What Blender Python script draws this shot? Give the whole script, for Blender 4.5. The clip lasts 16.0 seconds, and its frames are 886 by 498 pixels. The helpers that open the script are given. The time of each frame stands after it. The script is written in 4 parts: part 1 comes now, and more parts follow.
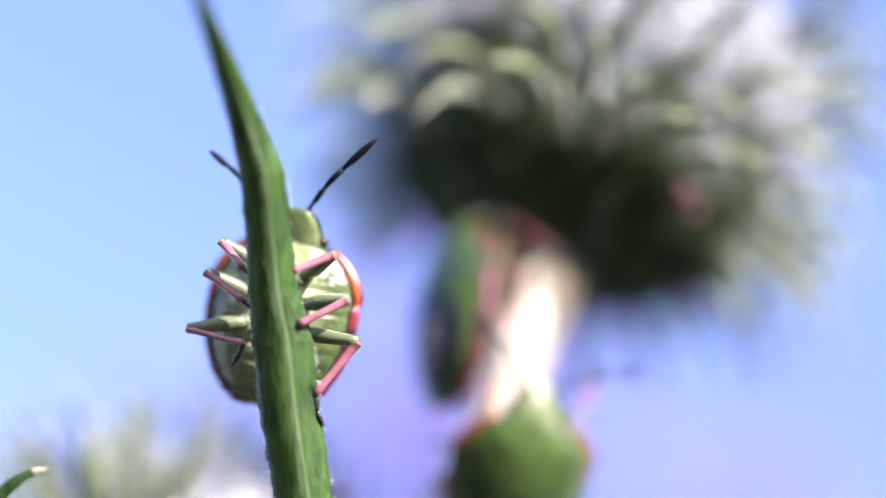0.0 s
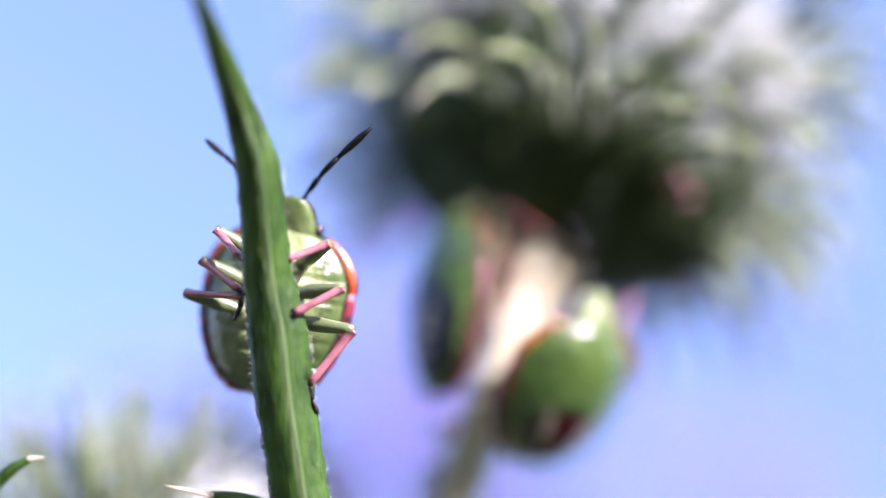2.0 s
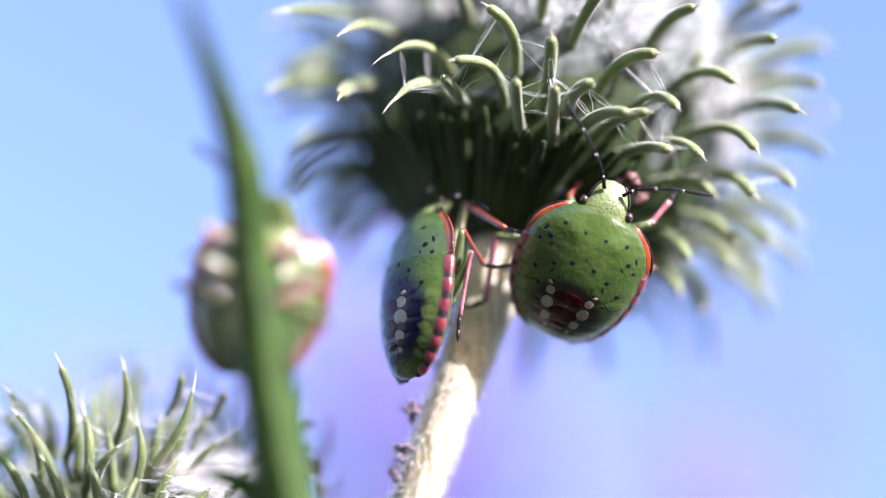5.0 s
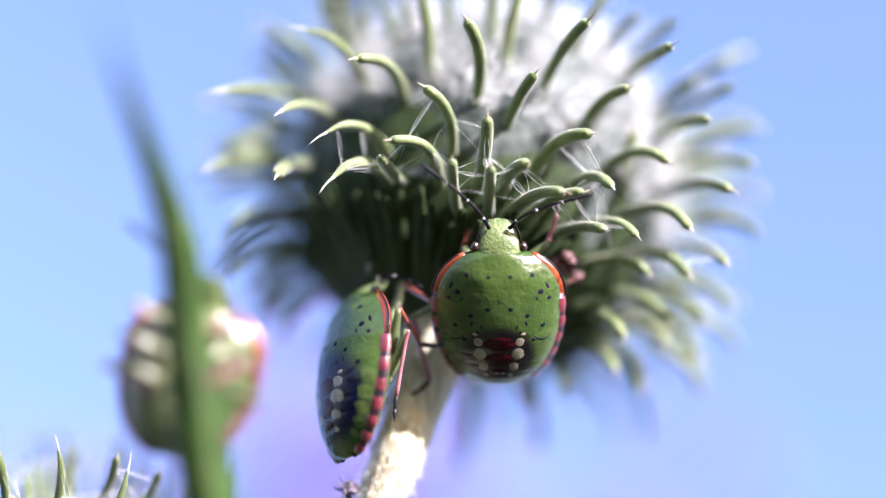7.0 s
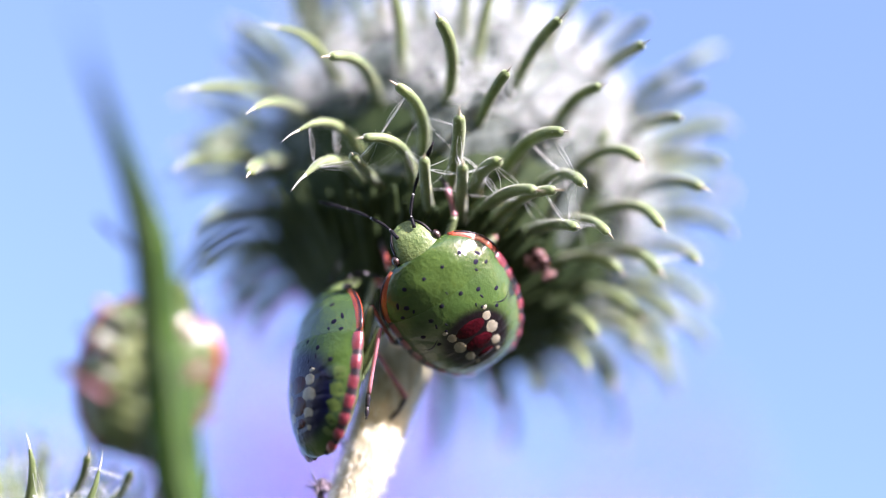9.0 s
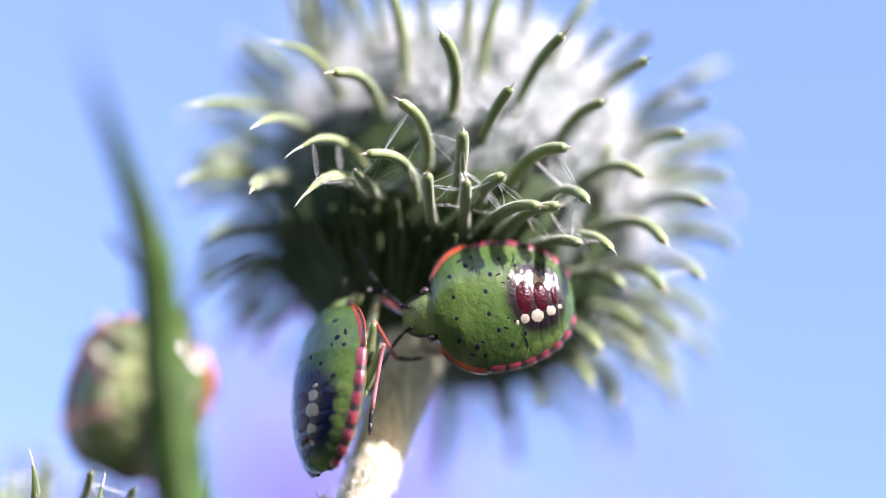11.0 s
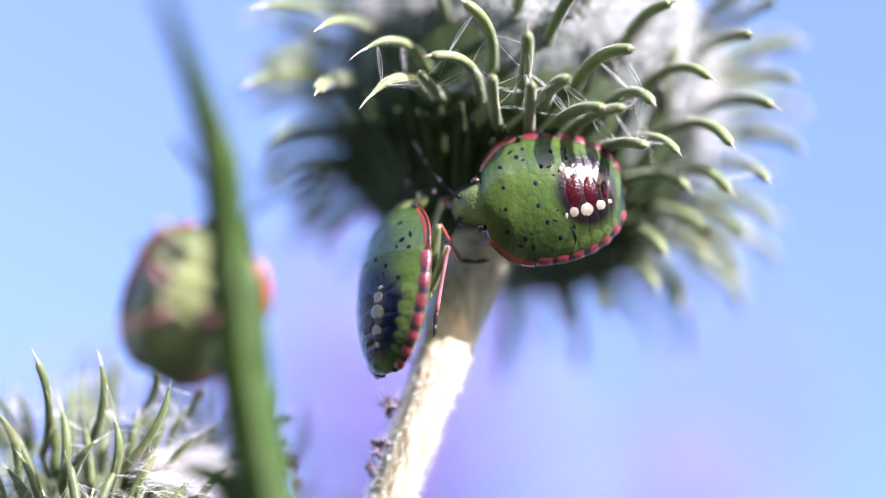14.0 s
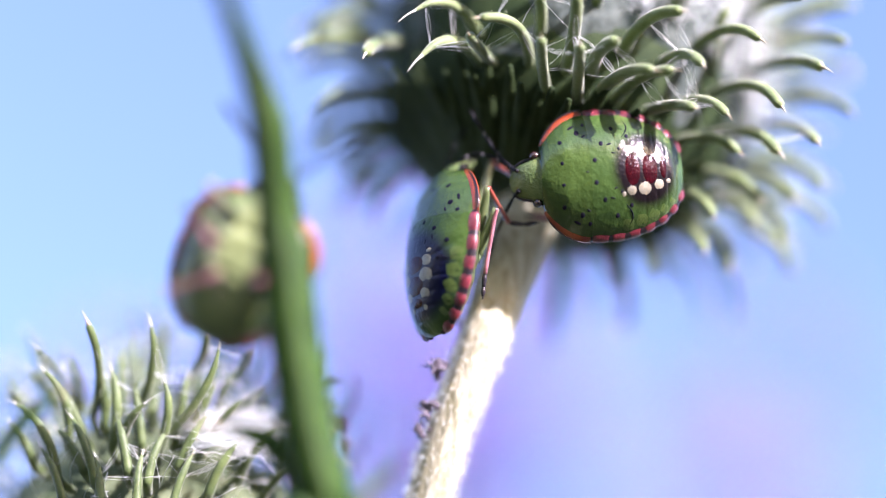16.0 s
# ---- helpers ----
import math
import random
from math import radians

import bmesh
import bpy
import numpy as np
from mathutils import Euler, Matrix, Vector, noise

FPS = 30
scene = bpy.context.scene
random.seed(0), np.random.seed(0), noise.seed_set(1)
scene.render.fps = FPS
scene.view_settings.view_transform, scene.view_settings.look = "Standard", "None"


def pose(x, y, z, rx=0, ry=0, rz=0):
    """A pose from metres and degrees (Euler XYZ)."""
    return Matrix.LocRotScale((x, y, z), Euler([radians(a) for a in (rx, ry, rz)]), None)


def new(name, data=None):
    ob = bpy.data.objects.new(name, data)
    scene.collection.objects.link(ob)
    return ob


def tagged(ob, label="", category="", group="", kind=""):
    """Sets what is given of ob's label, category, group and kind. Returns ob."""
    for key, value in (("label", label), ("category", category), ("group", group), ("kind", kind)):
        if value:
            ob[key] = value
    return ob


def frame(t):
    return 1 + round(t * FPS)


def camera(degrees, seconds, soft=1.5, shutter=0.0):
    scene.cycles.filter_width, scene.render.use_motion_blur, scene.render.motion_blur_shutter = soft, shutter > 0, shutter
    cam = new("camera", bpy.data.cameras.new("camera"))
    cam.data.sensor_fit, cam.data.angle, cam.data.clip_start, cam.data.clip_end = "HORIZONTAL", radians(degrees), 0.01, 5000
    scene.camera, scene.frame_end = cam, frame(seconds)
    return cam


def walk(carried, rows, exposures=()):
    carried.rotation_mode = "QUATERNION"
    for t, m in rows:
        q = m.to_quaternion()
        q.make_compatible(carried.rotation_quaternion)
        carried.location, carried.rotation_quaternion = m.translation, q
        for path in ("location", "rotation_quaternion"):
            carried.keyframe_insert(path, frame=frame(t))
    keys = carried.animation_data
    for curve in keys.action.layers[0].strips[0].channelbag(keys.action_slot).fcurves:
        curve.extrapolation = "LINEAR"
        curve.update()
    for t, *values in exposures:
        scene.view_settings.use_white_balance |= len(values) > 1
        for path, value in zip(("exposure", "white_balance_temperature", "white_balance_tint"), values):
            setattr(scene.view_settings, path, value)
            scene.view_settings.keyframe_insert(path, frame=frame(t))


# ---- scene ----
# A macro scene: plans are in millimetres, in axes whose x is to the right, y ahead and z up
# for the camera at rest; BASE carries those axes into the world (metres), 0.9 m above the ground, tilted to the sky.
MM = 0.001
BASE = pose(0, 0, 0.9, 53, 0, 0)
FIELD = 25.0
EYE = -92.0                       # the camera's distance from the plane of the two beetles on the stem
REACH = 784 / math.tan(radians(FIELD / 2))

cam = camera(FIELD, 16.0, soft=1.1)
cam.data.dof.use_dof = True
cam.data.dof.aperture_fstop = 6.9
cam.data.dof.aperture_blades = 0
focus_mark = new("focus_mark")
cam.data.dof.focus_object = focus_mark


def pan(right, down, ahead=0.0):
    """The camera's pose, turned so that what it sees moves that many steps right and down, and moved ahead by millimetres."""
    yaw, pitch = math.degrees(math.atan(right / REACH)), math.degrees(math.atan(down / REACH))
    return BASE @ pose(0, (EYE + ahead) * MM, 0, 90 + pitch, 0, yaw)


NEAR = 7.0
PATH = [
    (0.0, pan(188, -121, NEAR)), (0.5, pan(186, -122, NEAR)), (1.0, pan(186, -135, NEAR)), (1.5, pan(183, -139, NEAR)),
    (2.0, pan(179.5, -141.5, NEAR)), (2.5, pan(163, -147, NEAR)), (3.0, pan(128, -165, NEAR)), (3.2, pan(126, -165, NEAR * 0.97)),
    (4.2, pan(116, -151, NEAR * 0.5)), (5.2, pan(110, -139, 0)),
    (5.3, pan(106.5, -138.6)), (5.5, pan(81.2, -137.8)), (6.0, pan(-0.8, -120.9)), (6.5, pan(-5.3, -71.2)), (7.0, pan(0, 0)),
    (7.5, pan(-30.6, -4.6)), (8.0, pan(-39.8, -6.1)), (8.5, pan(-42.9, -9.2)), (9.0, pan(-49, -3.8)), (9.2, pan(-51, 5)),
    (10.2, pan(-50, 22)), (11.3, pan(-38, 25)), (11.5, pan(-33.7, 25.2)), (12.0, pan(-22.2, 10.8)), (12.5, pan(-13, -22.2)),
    (13.0, pan(7.7, -84.2)), (13.5, pan(62.8, -130.1)), (14.0, pan(71.2, -148.5)), (14.5, pan(85, -185.2)),
    (15.0, pan(94.2, -185.2)), (15.5, pan(138.6, -206)), (16.0, pan(157, -215.2)),
]
walk(cam, PATH, exposures=[(0.0, 2.42, 5850, 43), (3.2, 2.42, 5850, 43), (5.5, 2.44, 5940, 40), (7.0, 2.44, 5960, 39), (12.5, 2.44, 5960, 39), (14.5, 2.43, 5890, 41), (16.0, 2.43, 5880, 41.5)])

# ---- light ----
SUN_WAY = (BASE.to_3x3() @ Vector((0.655, -0.315, 0.685))).normalized()   # towards the sun
world = bpy.data.worlds.new("sky")
scene.world = world
world.use_nodes = True
sky = world.node_tree.nodes.new("ShaderNodeTexSky")
sky.sky_type, sky.sun_disc = "NISHITA", False
sky.dust_density, sky.ozone_density, sky.altitude = 0.9, 1.6, 200
sky.sun_elevation = math.asin(SUN_WAY.z)
sky.sun_rotation = math.atan2(SUN_WAY.x, SUN_WAY.y)
world.node_tree.nodes["Background"].inputs["Strength"].default_value = 0.143
world.node_tree.links.new(sky.outputs[0], world.node_tree.nodes["Background"].inputs["Color"])
sun = new("sun", bpy.data.lights.new("sun", "SUN"))
sun.data.energy, sun.data.angle, sun.data.color = 4.8, radians(0.5), (1.0, 0.95, 0.88)
sun.matrix_world = Matrix.Translation((0, 0, 3)) @ SUN_WAY.to_track_quat("Z", "Y").to_matrix().to_4x4()


# ---- materials ----
def material(name, low, high, rough=0.5, scale=2.0, grain=0.0, fine=20.0, through_light=0.0, coat=0.0, metal=0.0, spec=0.5, sheen=0.0, stretch=1.0):
    """Two tones mixed by noise of `scale` per millimetre, a bump of finer noise, and light that passes through thin parts."""
    m = bpy.data.materials.new(name)
    m.use_nodes = True
    t = m.node_tree
    b, out = t.nodes["Principled BSDF"], t.nodes["Material Output"]
    co = t.nodes.new("ShaderNodeTexCoord")
    n1 = t.nodes.new("ShaderNodeTexNoise")
    n1.inputs["Scale"].default_value, n1.inputs["Detail"].default_value = scale * 1000, 5
    along = t.nodes.new("ShaderNodeMapping")
    along.inputs["Scale"].default_value = (1, 1, stretch)
    t.links.new(co.outputs["Object"], along.inputs["Vector"])
    t.links.new(along.outputs["Vector"], n1.inputs["Vector"])
    ramp = t.nodes.new("ShaderNodeMapRange")
    ramp.inputs["From Min"].default_value, ramp.inputs["From Max"].default_value = 0.3, 0.7
    t.links.new(n1.outputs["Fac"], ramp.inputs["Value"])
    mix = t.nodes.new("ShaderNodeMix")
    mix.data_type = "RGBA"
    mix.inputs["A"].default_value, mix.inputs["B"].default_value = (*low, 1), (*high, 1)
    t.links.new(ramp.outputs["Result"], mix.inputs["Factor"])
    t.links.new(mix.outputs["Result"], b.inputs["Base Color"])
    b.inputs["Roughness"].default_value, b.inputs["Metallic"].default_value = rough, metal
    b.inputs["Coat Weight"].default_value, b.inputs["Specular IOR Level"].default_value = coat, spec
    b.inputs["Coat Roughness"].default_value = 0.19
    b.inputs["Sheen Weight"].default_value = sheen
    if grain:
        n2 = t.nodes.new("ShaderNodeTexNoise")
        n2.inputs["Scale"].default_value, n2.inputs["Detail"].default_value = fine * 1000, 3
        t.links.new(along.outputs["Vector"], n2.inputs["Vector"])
        bump = t.nodes.new("ShaderNodeBump")
        bump.inputs["Strength"].default_value, bump.inputs["Distance"].default_value = grain, 0.1 * MM
        t.links.new(n2.outputs["Fac"], bump.inputs["Height"])
        t.links.new(bump.outputs["Normal"], b.inputs["Normal"])
    if through_light:
        tr, add = t.nodes.new("ShaderNodeBsdfTranslucent"), t.nodes.new("ShaderNodeMixShader")
        t.links.new(mix.outputs["Result"], tr.inputs["Color"])
        add.inputs["Fac"].default_value = through_light
        t.links.new(b.outputs[0], add.inputs[1]), t.links.new(tr.outputs[0], add.inputs[2])
        t.links.new(add.outputs[0], out.inputs["Surface"])
    return m


def blotch(m, colour, centre, radii, soft=0.5):
    """Blends a colour into a material in an ellipsoid round centre (millimetres), with a soft rim."""
    t = m.node_tree
    last = [n for n in t.nodes if n.bl_idname == "ShaderNodeMix"][-1]
    co = next(n for n in t.nodes if n.bl_idname == "ShaderNodeTexCoord")
    away, div, size = t.nodes.new("ShaderNodeVectorMath"), t.nodes.new("ShaderNodeVectorMath"), t.nodes.new("ShaderNodeVectorMath")
    away.operation, div.operation, size.operation = "SUBTRACT", "DIVIDE", "LENGTH"
    away.inputs[1].default_value = [c * MM for c in centre]
    div.inputs[1].default_value = [r * MM for r in radii]
    t.links.new(co.outputs["Object"], away.inputs[0]), t.links.new(away.outputs[0], div.inputs[0]), t.links.new(div.outputs[0], size.inputs[0])
    ramp = t.nodes.new("ShaderNodeMapRange")
    ramp.inputs["From Min"].default_value, ramp.inputs["From Max"].default_value = 1 - soft, 1 + soft
    ramp.inputs["To Min"].default_value, ramp.inputs["To Max"].default_value = 1, 0
    ramp.interpolation_type = "SMOOTHSTEP"
    t.links.new(size.outputs["Value"], ramp.inputs["Value"])
    mix = t.nodes.new("ShaderNodeMix")
    mix.data_type = "RGBA"
    mix.inputs["B"].default_value = (*colour, 1)
    for link in list(last.outputs["Result"].links):
        t.links.new(mix.outputs["Result"], link.to_socket)
    t.links.new(last.outputs["Result"], mix.inputs["A"])
    t.links.new(ramp.outputs["Result"], mix.inputs["Factor"])
    return m


def shell(name, blot, centre, radii, soft, gloss):
    m = material(name, (0.0145, 0.036, 0.0065), (0.037, 0.074, 0.014), 0.28, 0.5, 0.45, 3.5, coat=gloss, spec=gloss)
    return blotch(m, blot, centre, radii, soft)


SHELL = shell("green_shell", (0.003, 0.0012, 0.002), (0, -1.6, 1.0), (1.72, 1.5, 9), 0.2, 0.3)
# Dark blotch whose navy tint paints in the sky reflected by its gloss.
SHELL_SKY_TINT = shell("green_shell_sky_tinted_blotch", (0.001, 0.0015, 0.016), (0, -1.6, 1.0), (2.35, 2.1, 9), 0.2, 0.13)
PRONOTUM = material("green_pronotum", (0.0145, 0.034, 0.006), (0.037, 0.070, 0.013), 0.23, 0.5, 0.45, 3.5, coat=0.3, spec=0.3)
SKULL = material("green_head", (0.050, 0.088, 0.022), (0.115, 0.155, 0.055), 0.4, 1.2, 0.5, 6.0, spec=0.3)
BELLY = material("green_belly", (0.031, 0.057, 0.014), (0.068, 0.104, 0.026), 0.28, 0.8, 1.2, 2.2, 0.1, coat=0.18)
blotch(BELLY, (0.18, 0.225, 0.085), (0, 0.2, -1.0), (1.6, 2.9, 3), 0.4)
PINK = material("pink_margin", (0.06, 0.008, 0.012), (0.145, 0.022, 0.03), 0.28, 2.0, 0.3, 10.0, coat=0.3)
ORANGE = material("orange_margin", (0.11, 0.010, 0.004), (0.24, 0.05, 0.006), 0.28, 0.9, 0.3, 9.0, coat=0.3)
BLACK = material("black_chitin", (0.006, 0.005, 0.008), (0.018, 0.014, 0.016), 0.3, 4.0, 0.2, 12.0, coat=0.1, spec=0.3)
DOT = material("black_dot", (0.003, 0.003, 0.008), (0.008, 0.007, 0.016), 0.6, 4.0, spec=0.05)
CREAM = material("cream_spot", (0.11, 0.105, 0.07), (0.18, 0.172, 0.12), 0.45, 3.0, 0.2, 12.0)
MAROON = material("maroon_patch", (0.010, 0.001, 0.002), (0.031, 0.0022, 0.0045), 0.25, 2.0, 0.35, 7.0, coat=0.05, spec=0.1)
LIME = material("lime_patch", (0.026, 0.050, 0.008), (0.050, 0.080, 0.016), 0.3, 2.0, 0.2, 9.0)
EYE_BALL = material("dark_eye", (0.012, 0.007, 0.007), (0.035, 0.02, 0.018), 0.2, 6.0, 0.2, 25.0, coat=0.2)
THIGH = material("pale_green_leg", (0.075, 0.108, 0.038), (0.118, 0.152, 0.064), 0.3, 1.5, 0.2, 9.0, 0.2, coat=0.3)
SHIN = material("pink_leg", (0.15, 0.048, 0.056), (0.26, 0.108, 0.118), 0.3, 1.5, 0.3, 9.0, coat=0.3)
SHIN_DARK = material("red_brown_leg", (0.115, 0.0252, 0.0158), (0.238, 0.0576, 0.036), 0.3, 1.5, 0.3, 9.0, coat=0.3)
FEELER = material("black_feeler", (0.003, 0.003, 0.004), (0.009, 0.009, 0.011), 0.45, 4.0, 0.3, 15.0, spec=0.08)
JOINT = material("white_joint", (0.5, 0.48, 0.46), (0.66, 0.64, 0.6), 0.4, 4.0)
BRACT = material("bract_green", (0.062, 0.108, 0.022), (0.15, 0.21, 0.06), 0.55, 0.9, 0.45, 9.0, 0.22, sheen=0.4)
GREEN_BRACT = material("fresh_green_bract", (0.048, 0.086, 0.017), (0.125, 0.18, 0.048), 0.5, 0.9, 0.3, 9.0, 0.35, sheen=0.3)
PALE_CORE = material("pale_green_core", (0.03, 0.05, 0.018), (0.13, 0.16, 0.085), 0.8, 0.5, 0.9, 4.0, 0.15, spec=0.2)
# Wool coloured far darker than its hairs: shade of the gaps is in it.
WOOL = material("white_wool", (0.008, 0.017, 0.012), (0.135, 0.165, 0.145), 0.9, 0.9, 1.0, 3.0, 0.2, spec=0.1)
THREAD = material("cobweb_thread", (0.58, 0.63, 0.60), (0.75, 0.80, 0.76), 0.6, 1.0, 0, 1, 0.3)
BRACT_TIP = material("straw_spine", (0.22, 0.17, 0.09), (0.46, 0.44, 0.32), 0.5, 1.2)
SILVER_TIP = material("silvery_tip", (0.24, 0.26, 0.19), (0.42, 0.44, 0.36), 0.6, 2.0, 0.6, 9.0)
STEM = material("pale_stem", (0.20, 0.195, 0.105), (0.44, 0.43, 0.30), 0.55, 3.0, 1.0, 9.0, stretch=0.07)
# Both greens are lowered to hold the shade under the burr head.
SCALE = material("shade_darkened_base_scale", (0.010, 0.020, 0.006), (0.026, 0.042, 0.013), 0.7, 1.0, 0.6, 6.0, spec=0.1)
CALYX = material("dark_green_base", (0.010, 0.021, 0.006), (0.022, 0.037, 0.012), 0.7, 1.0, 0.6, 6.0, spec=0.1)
BLADE = material("leaf_blade", (0.007, 0.028, 0.003), (0.036, 0.088, 0.010), 0.5, 1.3, 1.0, 4.0, 0.25, spec=0.25, stretch=0.35)
RIB = material("pale_midrib", (0.030, 0.062, 0.016), (0.072, 0.115, 0.04), 0.5, 1.6, 0.8, 5.0, 0.15, spec=0.3, stretch=0.2)
DEBRIS = material("dark_debris", (0.03, 0.025, 0.035), (0.12, 0.10, 0.12), 0.5, 4.0, 0.6, 12.0)
HUSK = material("brown_husk", (0.06, 0.022, 0.018), (0.13, 0.06, 0.05), 0.6, 2.0, 0.5, 8.0)
PURPLE = material("purple_floret", (0.33, 0.20, 0.56), (0.50, 0.35, 0.78), 0.5, 0.3, 0, 1, 0.4)
SOIL = material("meadow_soil", (0.03, 0.035, 0.018), (0.055, 0.065, 0.03), 0.9, 0.002, 0.8, 0.05)


# ---- mesh tools ----
def mesh_of(name, verts, faces, smooth=True):
    """A mesh from vertices in millimetres."""
    me = bpy.data.meshes.new(name)
    me.from_pydata([(x * MM, y * MM, z * MM) for x, y, z in verts], [], faces)
    if smooth:
        me.polygons.foreach_set("use_smooth", [True] * len(me.polygons))
    me.update()
    return me


def part(name, me, mat, parent=None, label="", m=None):
    """Links a mesh as one object, under a thing or a part."""
    if mat is not None and not me.materials:
        me.materials.append(mat)
    ob = new(name, me)
    if parent:
        ob.parent = parent
    if m is not None:
        ob.matrix_basis = m
    return tagged(ob, label)


def smooth_line(points, steps):
    """A smooth curve through the points, that does not overshoot where their spacing changes."""
    p = [Vector(q) for q in points]
    gap = [(p[i + 1] - p[i]).length for i in range(len(p) - 1)]
    way = [(p[1] - p[0]) / gap[0]] + [(p[i + 1] - p[i - 1]) / (gap[i] + gap[i - 1]) for i in range(1, len(p) - 1)] + [(p[-1] - p[-2]) / gap[-1]]
    out = []
    for i, g in enumerate(gap):
        for k in range(steps):
            u = k / steps
            out.append(p[i] * (2 * u ** 3 - 3 * u * u + 1) + p[i + 1] * (3 * u * u - 2 * u ** 3) + way[i] * g * (u ** 3 - 2 * u * u + u) + way[i + 1] * g * (u ** 3 - u * u))
    out.append(p[-1])
    return out


def rail(values, n):
    """n samples of a list of numbers, spaced evenly."""
    return np.interp(np.linspace(0, 1, n), np.linspace(0, 1, len(values)), values)


def tube(points, radii, sides=8, steps=5, flat=1.0, ridges=0, depth=0.0, side=(1, 0, 0)):
    """Vertices and faces of a tapering tube along a curve, closed at both ends; flat squeezes it, ridges run along it."""
    line = smooth_line(points, steps) if steps > 1 else [Vector(p) for p in points]
    rad = rail(radii, len(line))
    verts, faces = [], []
    u = Vector(side)
    for i, p in enumerate(line):
        way = (line[min(i + 1, len(line) - 1)] - line[max(i - 1, 0)]).normalized()
        u = (u - way * u.dot(way)).normalized()
        v = way.cross(u)
        for k in range(sides):
            a = 2 * math.pi * k / sides
            r = rad[i] * (1 + depth * math.cos(ridges * a))
            verts.append(p + u * (r * math.cos(a)) + v * (r * flat * math.sin(a)))
    n = len(line)
    for i in range(n - 1):
        for k in range(sides):
            j = (k + 1) % sides
            faces.append((i * sides + k, i * sides + j, (i + 1) * sides + j, (i + 1) * sides + k))
    faces.append(tuple(range(sides - 1, -1, -1)))
    faces.append(tuple(range((n - 1) * sides, n * sides)))
    return verts, faces


def joined(name, pieces, smooth=True):
    verts, faces = [], []
    for v, f in pieces:
        o = len(verts)
        verts += [tuple(q) for q in v]
        faces += [tuple(i + o for i in g) for g in f]
    return mesh_of(name, verts, faces, smooth)


def ball(centre, radii, rings=8, sides=12, rough=0.0, seed=0):
    verts, faces = [], []
    for i in range(rings + 1):
        a = math.pi * i / rings
        for k in range(sides):
            b = 2 * math.pi * k / sides
            d = Vector((math.sin(a) * math.cos(b), math.sin(a) * math.sin(b), math.cos(a)))
            g = 1 + rough * noise.noise(d * 2.2 + Vector((seed, 0, 0)))
            verts.append((centre[0] + radii[0] * d.x * g, centre[1] + radii[1] * d.y * g, centre[2] + radii[2] * d.z * g))
    for i in range(rings):
        for k in range(sides):
            j = (k + 1) % sides
            faces.append((i * sides + k, (i + 1) * sides + k, (i + 1) * sides + j, i * sides + j))
    return verts, faces


def thing(name, label, category, m, group=""):
    """An Empty at a thing's base, placed by a matrix in the plan's axes."""
    return tagged(place(new(name), m), label, category, group)


def place(ob, m):
    ob.matrix_world = BASE @ m
    return ob


def stand(x, y, z, ahead, back):
    """A pose from millimetres, the way of the head (local y) and of the back (local z)."""
    h, n = Vector(ahead).normalized(), Vector(back)
    n = (n - h * n.dot(h)).normalized()
    return Matrix.Translation((x * MM, y * MM, z * MM)) @ Matrix((h.cross(n), h, n)).transposed().to_4x4()


# ---- shield bug nymphs ----
HALF = [(-3.6, 0.0), (-3.58, 0.6), (-3.48, 1.1), (-3.16, 1.68), (-2.55, 2.25), (-1.7, 2.67), (-0.8, 2.92), (0.0, 3.0), (0.8, 2.98), (1.4, 2.9), (1.9, 2.7), (2.3, 2.42), (2.65, 2.06), (2.9, 1.7), (3.02, 1.42), (3.1, 1.1)]


def half_width(y):
    return float(np.interp(y, [a for a, _ in HALF], [b for _, b in HALF]))


def arch(y):
    """The long section of the body, rounded at the tail."""
    return max(0.0, 1 - ((y + 0.3) / 3.31) ** 2) ** 0.52 if y < -0.3 else max(0.0, 1 - ((y + 0.3) / 4.0) ** 2) ** 0.66


def top_height(x, y):
    """Height of the back over the rim at a place."""
    w = max(half_width(y), 0.05)
    crown = 1.55 * arch(y)
    s = max(0.0, 1 - (x / w) ** 2)
    z = crown * s ** 0.78
    z += 0.09 * math.exp(-((abs(x) - 1.1) / 0.6) ** 2 - ((y - 2.1) / 0.4) ** 2)          # callosities of the pronotum
    z -= 0.007 * math.exp(-((y - 0.95 - 0.05 * x * x) / 0.12) ** 2) * s ** 0.3              # seam behind the pronotum
    z -= 0.03 * math.exp(-((y + 0.95 - 0.12 * x * x) / 0.1) ** 2) * s ** 0.3               # edge of the wing pads
    for seam in (-1.55, -2.1, -2.65, -3.1):
        z -= 0.025 * math.exp(-((y - seam) / 0.06) ** 2) * s ** 0.3
    return z


def low_height(x, y):
    """Depth of the belly under the rim."""
    w = max(half_width(y), 0.05)
    crown = 1.25 * arch(y)
    s = max(0.0, 1 - (x / w) ** 2)
    z = crown * s ** 0.7
    for seam in (1.45, 0.55, -0.4, -1.1, -1.8, -2.5, -3.0):
        z -= 0.09 * math.exp(-((y - seam) / 0.12) ** 2) * s ** 0.4
    z += 0.16 * math.exp(-((abs(x) - 1.0) / 0.3) ** 2) * math.exp(-((y - 0.7) / 1.5) ** 2)
    return -z


def dome(y0, y1, height, n=84, m=49, shift=0.0):
    """A sheet over the rim's outline between two stations, closed below by a flat floor."""
    verts, faces = [], []
    for i in range(n):
        y = y0 + (y1 - y0) * i / (n - 1)
        w = half_width(y)
        for k in range(m):
            x = w * math.sin((k / (m - 1) - 0.5) * math.pi)
            verts.append((x, y, height(x, y) + shift))
    for i in range(n - 1):
        for k in range(m - 1):
            a = i * m + k
            q = (a, a + 1, a + m + 1, a + m)
            faces.append(q)
    return verts, faces


